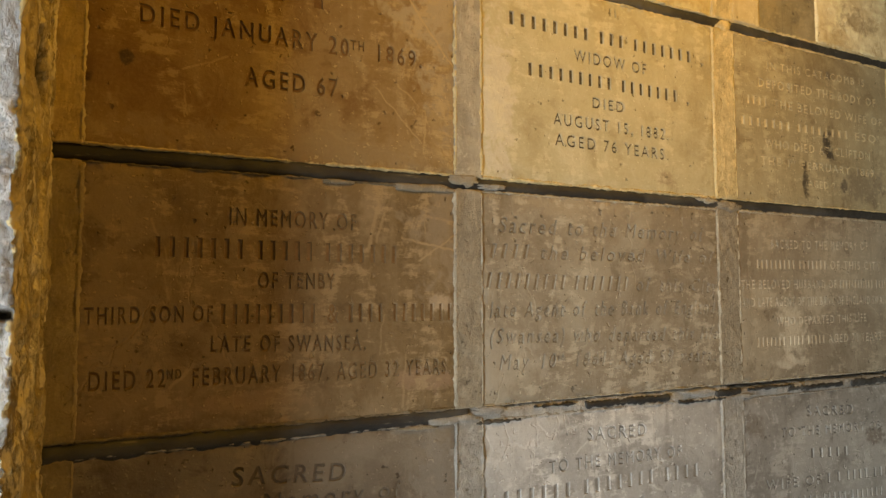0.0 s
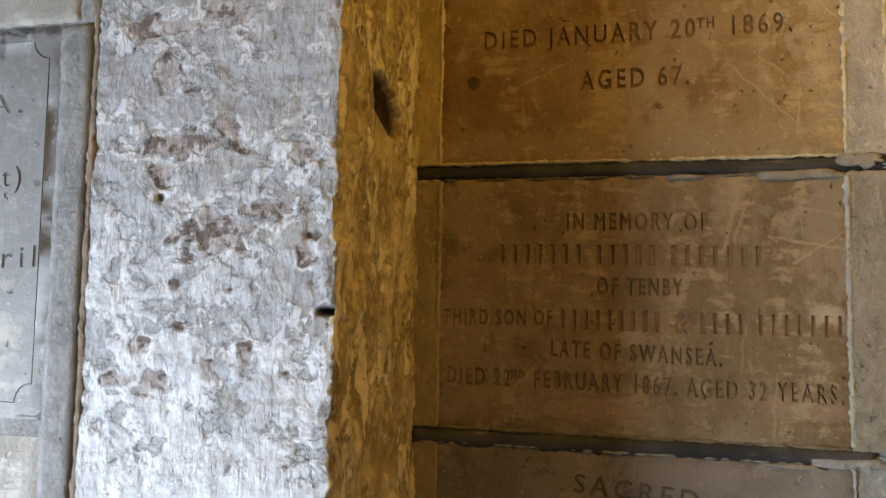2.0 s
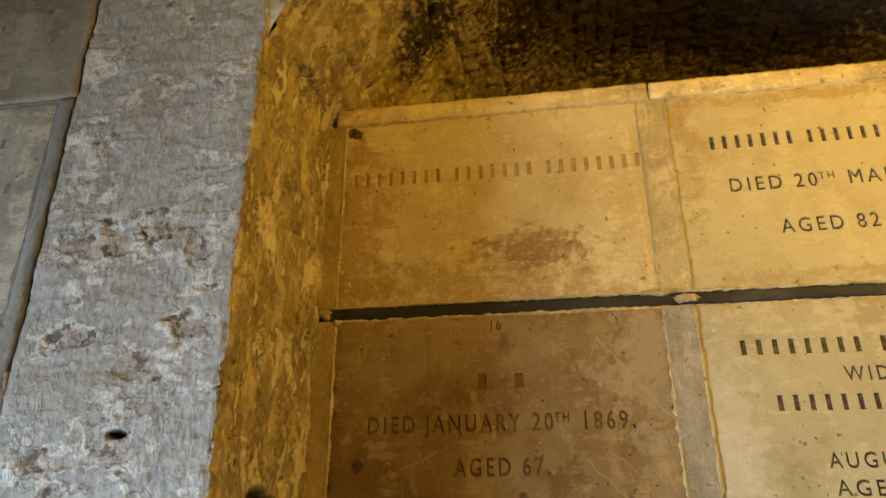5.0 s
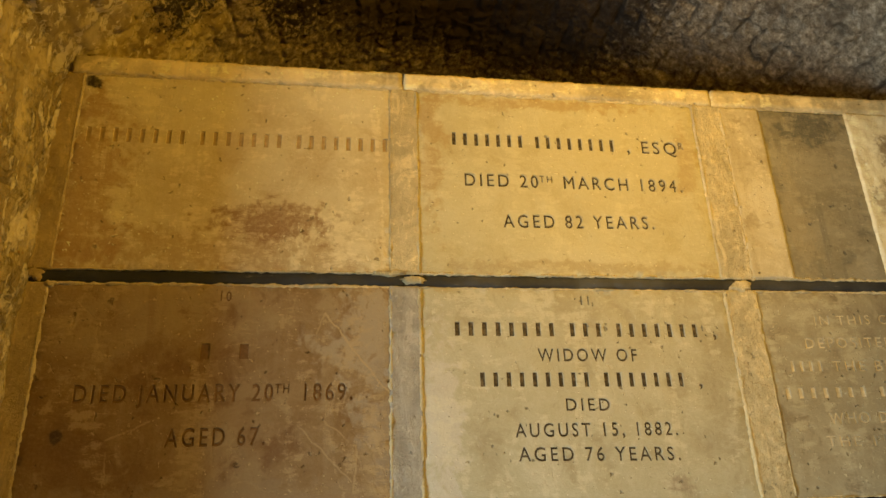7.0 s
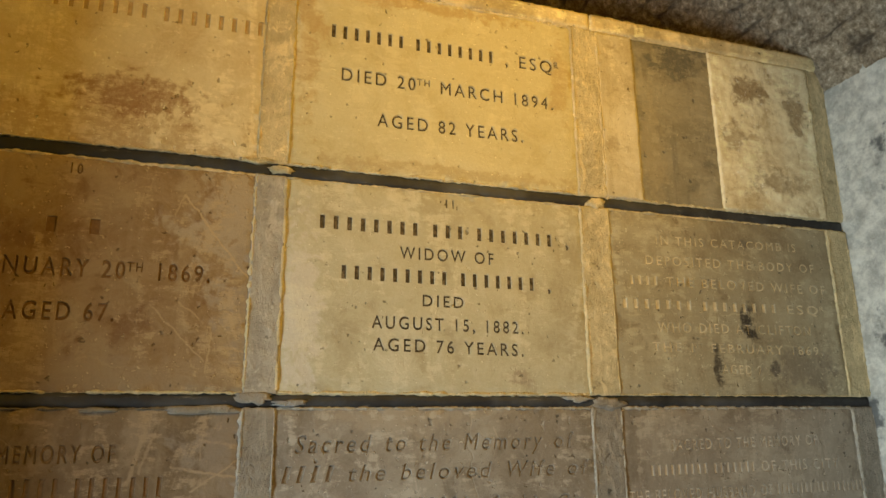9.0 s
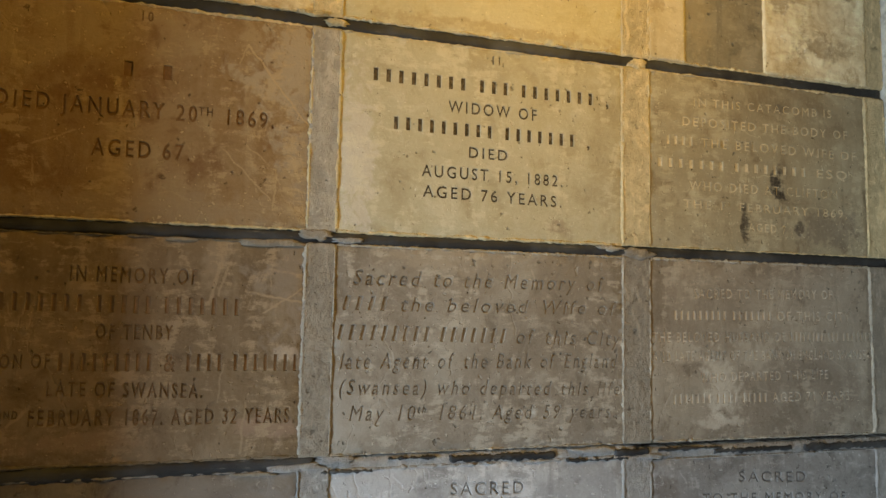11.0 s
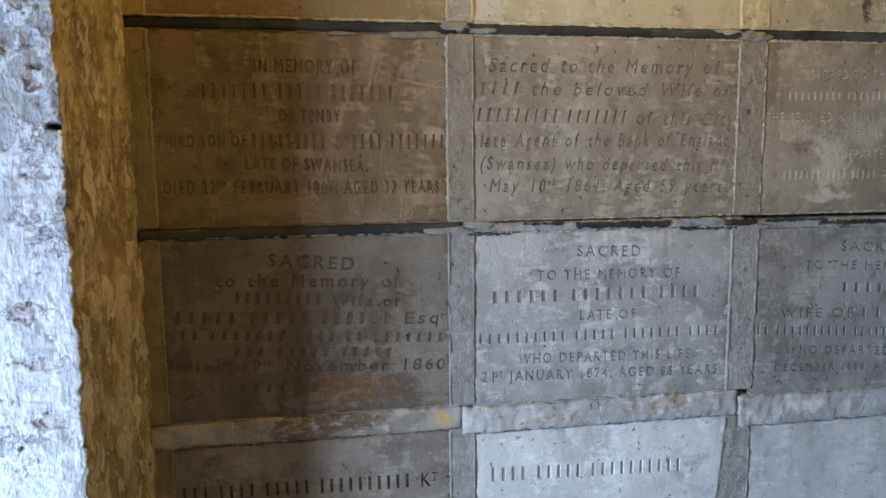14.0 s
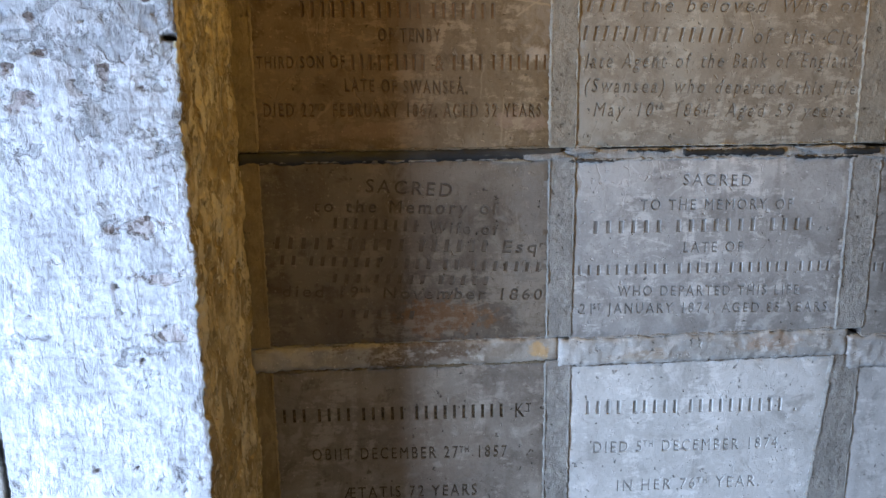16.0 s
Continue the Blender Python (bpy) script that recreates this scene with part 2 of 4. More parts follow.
def pier_material():
    """Flaking limewash over brick on the front, painted whiter low down for the doorway's light, ochre limewash on the
    return.
    """
    n = Nodes("flaking_limewash", 0.88, 0.2)
    flake_lit, ochre = n.attribute("flake_lit"), n.attribute("ochre")
    mid, fine = n.noise(28, 8, 0.68, stretch=(1, 1, 0.8)), n.noise(150, 4, 0.7)
    brushed = n.noise(95, 6, 0.72, stretch=(1.4, 1.4, 0.38), warp=0.3)
    grit = n.noise(75, 6, 0.72, shift=(2, 5, 1))
    torn = n.math("ADD", flake_lit, n.math("MULTIPLY", n.math("SUBTRACT", n.noise(24, 9, 0.72, warp=0.8), 0.5), 0.75))
    grey = n.mix(n.step(mid, 0.35, 0.65), (0.31, 0.32, 0.336), (0.42, 0.43, 0.45))
    grey = n.mix(n.step(brushed, 0.50, 0.62, 0.6), grey, (0.52, 0.532, 0.555))
    grey = n.mix(n.step(brushed, 0.44, 0.32, 0.6), grey, (0.20, 0.19, 0.185))
    grey = n.mix(n.step(n.noise(7, 6, 0.65, shift=(4, 4, 4)), 0.54, 0.62, 0.5), grey, (0.33, 0.30, 0.265))
    white = n.mix(n.step(mid, 0.36, 0.66), (0.53, 0.54, 0.565), (0.68, 0.695, 0.725))
    white = n.mix(n.step(n.noise(14, 7, 0.65, stretch=(1, 1, 0.7), shift=(6, 0, 2)), 0.50, 0.55, 0.75), white, (0.43, 0.44, 0.46))
    white = n.mix(n.step(brushed, 0.42, 0.30, 0.5), white, (0.36, 0.345, 0.335))
    brick = n.mix(n.step(mid, 0.4, 0.6), (0.25, 0.18, 0.16), (0.42, 0.37, 0.355))
    lift = n.step(n.math("ADD", torn, n.math("MULTIPLY", n.math("SUBTRACT", grit, 0.5), 0.35)), -0.01, 0.07)
    c = n.mix(n.math("MULTIPLY", lift, 0.92), grey, white)
    fallen = n.math("ADD", n.attribute("bare"), n.math("MULTIPLY", n.math("SUBTRACT", n.noise(38, 8, 0.74, shift=(1, 7, 2)), 0.5), 1.9))
    c = n.mix(n.math("MULTIPLY", n.step(fallen, -0.45, -0.2), n.step(n.noise(30, 8, 0.72, shift=(3, 8, 8)), 0.47, 0.53, 0.75)), c, (0.70, 0.705, 0.72))
    c = n.mix(n.step(fallen, 0.20, 0.32, 0.65), c, brick)
    # crevices and pits: the shade of the relief is put into their colour
    c = n.mix(n.step(n.math("MULTIPLY", n.step(fallen, 0.0, 0.2), n.noise(34, 5, 0.6, shift=(8, 3, 1))), 0.52, 0.58, 0.85), c, (0.12, 0.09, 0.075))
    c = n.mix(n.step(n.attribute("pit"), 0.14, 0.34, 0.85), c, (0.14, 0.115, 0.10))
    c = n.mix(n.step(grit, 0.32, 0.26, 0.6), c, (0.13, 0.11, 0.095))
    tan, scaly = ochre_limewash(n, mid)
    edge = n.math("ADD", ochre, n.math("MULTIPLY", n.math("SUBTRACT", n.noise(22, 8, 0.7, shift=(3, 3, 9)), 0.5), 1.1))
    painted = n.step(edge, 0.46, 0.54)
    c = n.mix(painted, c, tan)
    # holes are sunk and also coloured near black for the shade inside
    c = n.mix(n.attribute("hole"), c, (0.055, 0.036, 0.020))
    h = n.math("ADD", n.math("ADD", mid, n.math("MULTIPLY", fine, 0.25)), n.math("ADD", n.math("MULTIPLY", grit, 0.4), n.math("MULTIPLY", brushed, 0.8)))
    h = n.math("ADD", h, n.math("MULTIPLY", lift, 0.35))
    h = n.math("SUBTRACT", h, n.math("MULTIPLY", n.step(fallen, 0.04, 0.16), 0.5))
    h = n.math("ADD", h, n.math("MULTIPLY", painted, scaly))
    n.bump(h, 0.008)
    return n.done(c)


def plaster_material(name, base, patch, seed):
    n = Nodes(name, 0.9, 0.2)
    s = (seed, seed, seed)
    big, mid, fine = n.noise(5, 9, 0.65, shift=s), n.noise(24, 8, 0.7, shift=s), n.noise(140, 4, 0.7)
    c = n.mix(n.step(mid, 0.34, 0.66), tone(base, 0.7), tone(base, 1.25))
    c = n.mix(n.step(big, 0.46, 0.38, 0.9), c, patch)
    n.bump(n.math("ADD", mid, n.math("MULTIPLY", fine, 0.4)), 0.006)
    return n.done(c)


def vault_material():
    n = Nodes("sooty_shaded_vault_brick", 0.9, 0.15)
    big, mid, fine = n.noise(2.2, 8, 0.6), n.noise(46, 8, 0.75), n.noise(150, 4, 0.7)
    c = n.mix(n.step(mid, 0.35, 0.65), (0.21, 0.155, 0.095), (0.60, 0.49, 0.34))
    c = n.mix(n.step(mid, 0.55, 0.66, 0.9), c, (0.78, 0.68, 0.50))
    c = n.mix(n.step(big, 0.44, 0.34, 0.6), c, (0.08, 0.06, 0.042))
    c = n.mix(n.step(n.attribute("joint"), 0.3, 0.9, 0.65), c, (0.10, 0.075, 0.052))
    across = n.t.nodes.new("ShaderNodeSeparateXYZ")
    n.put(across.inputs[0], n.pos)
    reach = n.math("ADD", across.outputs["X"], n.math("MULTIPLY", n.math("SUBTRACT", n.noise(6, 8, 0.7, shift=(1, 2, 5)), 0.5), 0.7))
    tan, _ = ochre_limewash(n, mid)
    c = n.mix(n.step(reach, 0.24, 0.12, 0.95), c, tan)
    # small smudges first; the last three wide marks paint the middle's shade
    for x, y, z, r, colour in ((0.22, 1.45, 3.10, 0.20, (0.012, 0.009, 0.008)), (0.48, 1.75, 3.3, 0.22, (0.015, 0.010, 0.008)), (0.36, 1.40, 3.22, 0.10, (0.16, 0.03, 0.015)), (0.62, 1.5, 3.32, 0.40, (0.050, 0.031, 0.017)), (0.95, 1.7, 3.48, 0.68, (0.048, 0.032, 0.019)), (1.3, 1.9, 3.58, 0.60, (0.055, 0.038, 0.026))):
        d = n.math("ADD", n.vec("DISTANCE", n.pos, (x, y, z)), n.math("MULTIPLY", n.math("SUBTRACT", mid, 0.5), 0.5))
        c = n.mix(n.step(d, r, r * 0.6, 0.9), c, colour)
    n.bump(n.math("ADD", mid, n.math("MULTIPLY", fine, 0.5)), 0.014)
    return n.done(c)


SLATE, PIER, VAULT = slate_material(), pier_material(), vault_material()
SIDE = plaster_material("grey_limewashed_plaster", (0.55, 0.53, 0.45), (0.09, 0.09, 0.085), 3.0)
PLAIN = plaster_material("corridor_plaster", (0.26, 0.245, 0.22), (0.15, 0.14, 0.12), 8.0)
FLOOR = plaster_material("stone_flag_floor", (0.22, 0.21, 0.195), (0.13, 0.12, 0.11), 12.0)
INK = Nodes("worn_black_letter_paint", 0.7)
INK = INK.done(INK.mix(INK.step(INK.noise(70, 6, 0.7), 0.42, 0.68, 0.9), (0.045, 0.035, 0.022), (0.20, 0.155, 0.095)))


# ---- mesh helpers ----
def mesh_of(name, verts, faces, material, smooth=False):
    me = bpy.data.meshes.new(name)
    me.from_pydata(verts, [], faces)
    me.materials.append(material)
    if smooth:
        me.polygons.foreach_set("use_smooth", [True] * len(me.polygons))
    me.update()
    return me


def part(name, me, parent, label=""):
    ob = new(name, me)
    ob.parent = parent
    return tagged(ob, label)


def box_mesh(name, lo, hi, material, bevel=0.0):
    bm = bmesh.new()
    bmesh.ops.create_cube(bm, size=1.0)
    for v in bm.verts:
        v.co = [lo[i] + (v.co[i] + 0.5) * (hi[i] - lo[i]) for i in range(3)]
    if bevel:
        bmesh.ops.bevel(bm, geom=bm.edges[:], offset=bevel, segments=2, affect="EDGES")
    me = bpy.data.meshes.new(name)
    bm.to_mesh(me)
    bm.free()
    me.materials.append(material)
    return me


def rough3(x, y, z, scale, octaves=4):
    return noise.fractal((x * scale, y * scale, z * scale), 0.9, 2.1, octaves)


def slab(name, x0, x1, z0, z1, front, depth, material, lump=0.0012, ragged=0.003, step=0.012, seed=0.0, round_off=0.004):
    """A block seen from its front: uneven face, ragged rounded edges, sides running back."""
    nx, nz = max(3, int((x1 - x0) / step)), max(3, int((z1 - z0) / step))
    verts, faces = [], []
    for j in range(nz + 1):
        for i in range(nx + 1):
            x, z = x0 + (x1 - x0) * i / nx, z0 + (z1 - z0) * j / nz
            side = min(i, nx - i, j, nz - j)
            y = front - lump * (0.75 * rough3(x + seed, seed, z, 22) + 0.55 * rough3(x, seed + 2, z, 75, 3))
            if side == 0:
                y += round_off
                k = ragged * rough3(x + seed, seed + 4, z, 85)
                x += k if i == 0 else -k if i == nx else 0
                z += k if j == 0 else -k if j == nz else 0
            verts.append((x, y, z))
    row = nx + 1
    for j in range(nz):
        for i in range(nx):
            a = j * row + i
            faces.append((a, a + 1, a + row + 1, a + row))
    rim = [i for i in range(row)] + [j * row + nx for j in range(1, nz + 1)] + [nz * row + i for i in range(nx - 1, -1, -1)] + [j * row for j in range(nz - 1, 0, -1)]
    base = len(verts)
    verts += [(verts[k][0], front + depth, verts[k][2]) for k in rim]
    for k in range(len(rim)):
        m = (k + 1) % len(rim)
        faces.append((rim[m], rim[k], base + k, base + m))
    faces.append(tuple(base + k for k in range(len(rim))))
    return mesh_of(name, verts, faces, material, True)


def sheet(name, nu, nv, place, material, attributes=()):
    """A smooth displaced surface; place(i/nu, j/nv) gives the point and the values of the attributes."""
    verts, faces, values = [], [], [[] for _ in attributes]
    for j in range(nv + 1):
        for i in range(nu + 1):
            p, *rest = place(i / nu, j / nv)
            verts.append(p)
            for store, value in zip(values, rest):
                store.append(value)
    for j in range(nv):
        for i in range(nu):
            a = j * (nu + 1) + i
            faces.append((a, a + 1, a + nu + 2, a + nu + 1))
    me = mesh_of(name, verts, faces, material, True)
    for label, store in zip(attributes, values):
        me.attributes.new(label, "FLOAT", "POINT").data.foreach_set("value", store)
    return me


# ---- incised tablets ----
def inside(p, loop):
    hit = False
    for (ax, ay), (bx, by) in zip(loop, loop[1:] + loop[:1]):
        if (ay > p[1]) != (by > p[1]) and p[0] < ax + (bx - ax) * (p[1] - ay) / (by - ay):
            hit = not hit
    return hit


def thicken(loop, hollow, by):
    """Moves an outline outwards (a hollow's inwards) to embolden the stroke."""
    area = sum(a[0] * b[1] - b[0] * a[1] for a, b in zip(loop, loop[1:] + loop[:1]))
    sign = (1 if area > 0 else -1) * (-1 if hollow else 1)
    made = []
    for k, (x, y) in enumerate(loop):
        (px, py), (qx, qy) = loop[k - 1], loop[(k + 1) % len(loop)]
        a, b = Vector((x - px, y - py)), Vector((qx - x, qy - y))
        if a.length < 1e-6 or b.length < 1e-6:
            continue
        d = a.normalized() + b.normalized()
        if d.length < 0.3:
            d = a
        d.normalize()
        made.append((x + sign * by * d.y, y - sign * by * d.x))
    return made


def outlines(text, shear=0.0, bold=0.046):
    """Closed outlines of one line in the built-in font: lists of (x, y), scaled to a cap height of 1."""
    font = bpy.data.curves.new("line", "FONT")
    font.body, font.size, font.shear, font.resolution_u, font.space_character = text, 1.0, shear, 3, 1.34
    ob = bpy.data.objects.new("line", font)
    scene.collection.objects.link(ob)
    me = bpy.data.meshes.new_from_object(ob.evaluated_get(bpy.context.evaluated_depsgraph_get()))
    bpy.data.objects.remove(ob)
    bm = bmesh.new()
    bm.from_mesh(me)
    bmesh.ops.remove_doubles(bm, verts=bm.verts[:], dist=1e-5)
    loops, used = [], set()
    for e in bm.edges:
        if len(e.link_faces) == 1 and e not in used:
            chain, at, edge = [], e.verts[0], e
            while edge is not None and edge not in used:
                used.add(edge)
                chain.append((at.co.x / 0.69, at.co.y / 0.69))
                at = edge.other_vert(at)
                edge = next((o for o in at.link_edges if len(o.link_faces) == 1 and o not in used), None)
            if len(chain) > 2:
                loops.append(chain)
    bm.free()
    bpy.data.meshes.remove(me)
    return [thicken(c, sum(inside(c[0], o) for o in loops if o is not c) % 2, bold) for c in loops]


def bars(count):
    """Plain upright bars in place of a word that is not spelled out."""
    return [[(k * 0.86, 0.0), (k * 0.86 + 0.32, 0.0), (k * 0.86 + 0.32, 1.0), (k * 0.86, 1.0)] for k in range(count)]


def line_loops(text, shear, bold):
    """A line of text; '#5' stands for a word of five letters drawn as bars, '^' raises the rest of a word."""
    loops, at = [], 0.0
    run = []

    def flush():
        nonlocal at
        if run:
            raised = [w.partition("^") for w in run]
            for base, _, high in raised:
                made = outlines(base, shear, bold)
                wide = max((p[0] for c in made for p in c), default=0.4)
                loops.extend([[(x + at, y) for x, y in c] for c in made])
                at += wide + 0.08
                if high:
                    made = outlines(high, shear, bold)
                    loops.extend([[(x * 0.55 + at, y * 0.55 + 0.45) for x, y in c] for c in made])
                    at += max(p[0] for c in made for p in c) * 0.55 + 0.1
                at += 0.80
            run.clear()

    for word in text.split():
        if word[0] == "#":
            flush()
            made = bars(int(word[1:]))
            loops.extend([[(x + at + shear * y, y) for x, y in c] for c in made])
            at += int(word[1:]) * 0.86 + 0.5
        else:
            run.append(word)
    flush()
    return loops


def tablet(name, label, x0, x1, z0, z1, material, ink, lines, front=None, group="memorial tablets", grooves=(), shear=0.0, depth=0.0019, bold=0.046, seed=0.0):
    """A stone tablet with incised lines (text, left, right, middle height at either end, cap height) cut through its face onto a recessed ground."""
    front = WALL_Y if front is None else front
    thing = tagged(new(name), label, "memorial tablet", group)
    thing.location = ((x0 + x1) / 2, front, z0)
    cx = thing.location[0]
    points, edges, rings = [], [], []

    def loop(ring):
        base = len(points)
        rings.append(np.array([(x - cx, z - z0) for x, z in ring]))
        points.extend(Vector((x - cx, z - z0)) for x, z in ring)
        edges.extend((base + k, base + (k + 1) % len(ring)) for k in range(len(ring)))

    rim, count = [], 60
    for (ax, az), (bx, bz) in (((x0, z0), (x1, z0)), ((x1, z0), (x1, z1)), ((x1, z1), (x0, z1)), ((x0, z1), (x0, z0))):
        for k in range(count):
            x, z = ax + (bx - ax) * k / count, az + (bz - az) * k / count
            rim.append((x + 0.0013 * rough3(x, seed, z, 60), z + 0.0013 * rough3(x, seed + 5, z, 60)))
    loop(rim)
    for ring in grooves:
        loop(ring)
    for text, left, right, z, z_end, cap in lines:
        made = line_loops(text, shear, bold)
        lo, hi = min(p[0] for c in made for p in c), max(p[0] for c in made for p in c)
        for c in made:
            ring = [(left + (x - lo) / (hi - lo) * (right - left), z + (z_end - z) * (x - lo) / (hi - lo) + (y - 0.5) * cap) for x, y in c]
            if all(x0 + 0.004 < x < x1 - 0.004 and z0 + 0.004 < q < z1 - 0.004 for x, q in ring):
                loop(ring)
    for i in range(1, 38):
        for j in range(1, 26):
            points.append(Vector(((x1 - x0) * (i / 38 - 0.5), (z1 - z0) * j / 26)))
    flat, _, tris, *_ = geometry.delaunay_2d_cdt(points, edges, [], 0, 1e-6)
    flat, tris = np.array([tuple(p) for p in flat]), np.array([tuple(f) for f in tris])
    middle = flat[tris].mean(axis=1)
    cut = np.zeros(len(tris), dtype=int)
    for ring in rings[1:]:
        lo, hi = ring.min(axis=0), ring.max(axis=0)
        near = np.nonzero(((middle > lo) & (middle < hi)).all(axis=1))[0]
        px, py, hit = middle[near, 0], middle[near, 1], np.zeros(len(near), dtype=bool)
        for (ax, ay), (bx, by) in zip(ring, np.roll(ring, -1, axis=0)):
            if ay != by:
                hit ^= ((ay > py) != (by > py)) & (px < ax + (bx - ax) * (py - ay) / (by - ay))
        cut[near[hit]] += 1
    tris = tris[cut % 2 == 0].tolist()
    flat = flat.tolist()

    def swell(p):
        near = min(p[0] + cx - x0, x1 - cx - p[0], p[1], z1 - z0 - p[1])
        return -0.0011 * rough3(p[0] + cx + seed, seed, p[1], 9, 3) + 0.0022 * max(0.0, 1 - near / 0.006)

    verts = [(p[0], swell(p), p[1]) for p in flat]
    faces = [tuple(f) for f in tris]
    sides = {}
    for f in faces:
        for p, q in zip(f, f[1:] + f[:1]):
            sides[(p, q)] = sides.get((p, q), 0) + 1
    smooth = [True] * len(faces)
    cuts = [s for s in sides if (s[1], s[0]) not in sides]
    lean = {}
    for p, q in cuts:                       # sloping flanks, as a chisel leaves them
        d = Vector((flat[q][1] - flat[p][1], flat[p][0] - flat[q][0]))
        for k in (p, q):
            lean[k] = lean.get(k, Vector((0, 0))) + d.normalized()

    slope = 0.042 * min((line[5] for line in lines), default=0.02)

    def foot(k):
        d = lean[k].normalized() * slope
        rim_side = min(flat[k][0] + cx - x0, x1 - cx - flat[k][0], flat[k][1], z1 - z0 - flat[k][1]) < 0.003
        return (flat[k][0], 2 * depth, flat[k][1]) if rim_side else (flat[k][0] + d.x, 2 * depth, flat[k][1] + d.y)

    for p, q in cuts:
        base = len(verts)
        verts += [verts[p], verts[q], foot(q), foot(p)]
        faces.append((base + 1, base, base + 3, base + 2))
        smooth.append(False)
    me = mesh_of("face", verts, faces, material)
    me.polygons.foreach_set("use_smooth", smooth)
    part("face", me, thing)
    back = box_mesh("inscription_ground", ((x0 - cx) + 0.003, 2 * depth - 0.0004, 0.003), ((x1 - cx) - 0.003, 0.05, (z1 - z0) - 0.003), ink)
    part("inscription_ground", back, thing, "floor of the incised letters")
    return thing


# ---- the setting ----
def structure(name, me, label):
    return tagged(new(name, me), label, "wall" if "wall" in name or "pier" in name else name.split("_")[0], kind="structure")


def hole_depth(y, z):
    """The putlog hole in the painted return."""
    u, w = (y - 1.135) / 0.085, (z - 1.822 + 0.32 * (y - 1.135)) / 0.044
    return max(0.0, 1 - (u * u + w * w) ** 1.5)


# where the limewash has fallen from the pier: along, height, half sizes
BARE = ((0.21, 1.587, 0.060, 0.040), (0.15, 1.715, 0.11, 0.020), (0.228, 1.74, 0.026, 0.020), (0.353, 1.70, 0.042, 0.018), (0.12, 1.675, 0.02, 0.034), (0.223, 1.925, 0.055, 0.026), (0.10, 1.905, 0.06, 0.022), (0.13, 1.835, 0.035, 0.035), (0.12, 1.36, 0.028, 0.026), (0.30, 1.615, 0.06, 0.014), (0.36, 1.55, 0.02, 0.02), (0.15, 1.50, 0.012, 0.012), (0.05, 1.36, 0.03, 0.012), (0.27, 1.41, 0.012, 0.02), (0.25, 2.06, 0.05, 0.03), (0.33, 2.13, 0.04, 0.03), (0.12, 2.30, 0.09, 0.035), (0.24, 2.33, 0.05, 0.03), (0.33, 2.28, 0.03, 0.05), (0.10, 2.12, 0.05, 0.02), (0.30, 1.12, 0.05, 0.02), (0.33, 1.02, 0.04, 0.014), (0.35, 0.90, 0.04, 0.02))


def pier_place(s, t):
    z = 3.05 * t
    run = 0.40 + 0.44
    u = s * run
    jag = 0.0040 * rough3(0.3, 5.0, z, 14, 5) + 0.0042 * rough3(0.3, 8.0, z, 60, 4)
    corner = 0.40 + jag
    r = 0.010
    # real flaking, plus more white downwards that paints in the doorway's light
    flake_lit = rough3(u, 1.7, z * 1.2, 9, 5) * 0.30 + rough3(u, 4.7, z * 1.4, 30, 4) * 0.16 + 0.62 * max(-0.13, min(0.5, 1.62 - z))
    bare = max(1 - math.hypot((u - a) / ra, (z - b) / rb) for a, b, ra, rb in BARE) + 0.75 * rough3(u, 3.1, z * 1.5, 30, 5)
    bare = max(bare, 1.6 * (rough3(u, 8.2, z * 1.8, 12, 5) - 0.66 - 0.25 * max(0.0, 1.5 - z)))
    sunk = max(0.0, min(1.0, (bare - 0.05) / 0.16))
    course = abs((z / 0.079 + 0.12 * rough3(u, 2.0, z, 5)) % 1.0 - 0.5) * 2
    joint = max(0.0, course - 0.78) / 0.22 * max(0.0, 0.5 + rough3(u, 6.6, z, 7))
    lumps = 0.0034 * rough3(u, 3.3, z, 9, 5) + 0.0025 * rough3(u, 7.3, z, 48, 4)
    pit = max(0.0, rough3(u, 12.0, z * 1.4, 26, 4) - 0.60)
    if u < corner:
        h = lumps - 0.0020 * joint - 0.016 * pit - 0.0034 * sunk + 0.0030 * max(0.0, min(1.0, flake_lit * 5)) + 0.0016 * rough3(u, 5.5, z * 1.6, 24, 4)
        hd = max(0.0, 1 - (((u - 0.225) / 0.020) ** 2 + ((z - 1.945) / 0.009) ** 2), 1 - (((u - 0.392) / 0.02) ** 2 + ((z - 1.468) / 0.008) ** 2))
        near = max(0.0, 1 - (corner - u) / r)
        return ((LEFT_X - 0.40 + u, FRONT_Y - h + 0.02 * hd + r * 0.3 * near, z), flake_lit, 0.5 + max(-0.5, (u - corner) / 0.02), min(1.0, hd * 2), pit, bare)
    v = u - corner
    flake2 = rough3(v + 4, 2.2, z * 0.55, 15, 6)
    h = lumps * 1.3 + 0.0055 * max(0.0, min(1.0, (flake2 - 0.04) * 10)) - 0.016 * pit + 0.012 * v / 0.44
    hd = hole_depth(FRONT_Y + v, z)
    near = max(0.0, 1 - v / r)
    return ((LEFT_X + jag * math.exp(-v / 0.02) + h - 0.022 * hd - r * 0.3 * near, FRONT_Y + v, z), flake_lit, 0.5 + min(0.5, v / 0.02), min(1.0, hd * 1.6), pit, -1.0)


structure("pier_wall_left", sheet("pier_wall_left", 280, 900, pier_place, PIER, ("flake_lit", "ochre", "hole", "pit", "bare")), "whitewashed brick pier flaking to plaster, daylight painted in as whiter lower down, ochre limewash on its return")
structure("pier_core_wall", box_mesh("pier_core_wall", (LEFT_X - 0.40, FRONT_Y + 0.03, 0), (LEFT_X - 0.04, WALL_Y + 1.5, 4.2), PLAIN), "brick core of the pier behind its plaster")


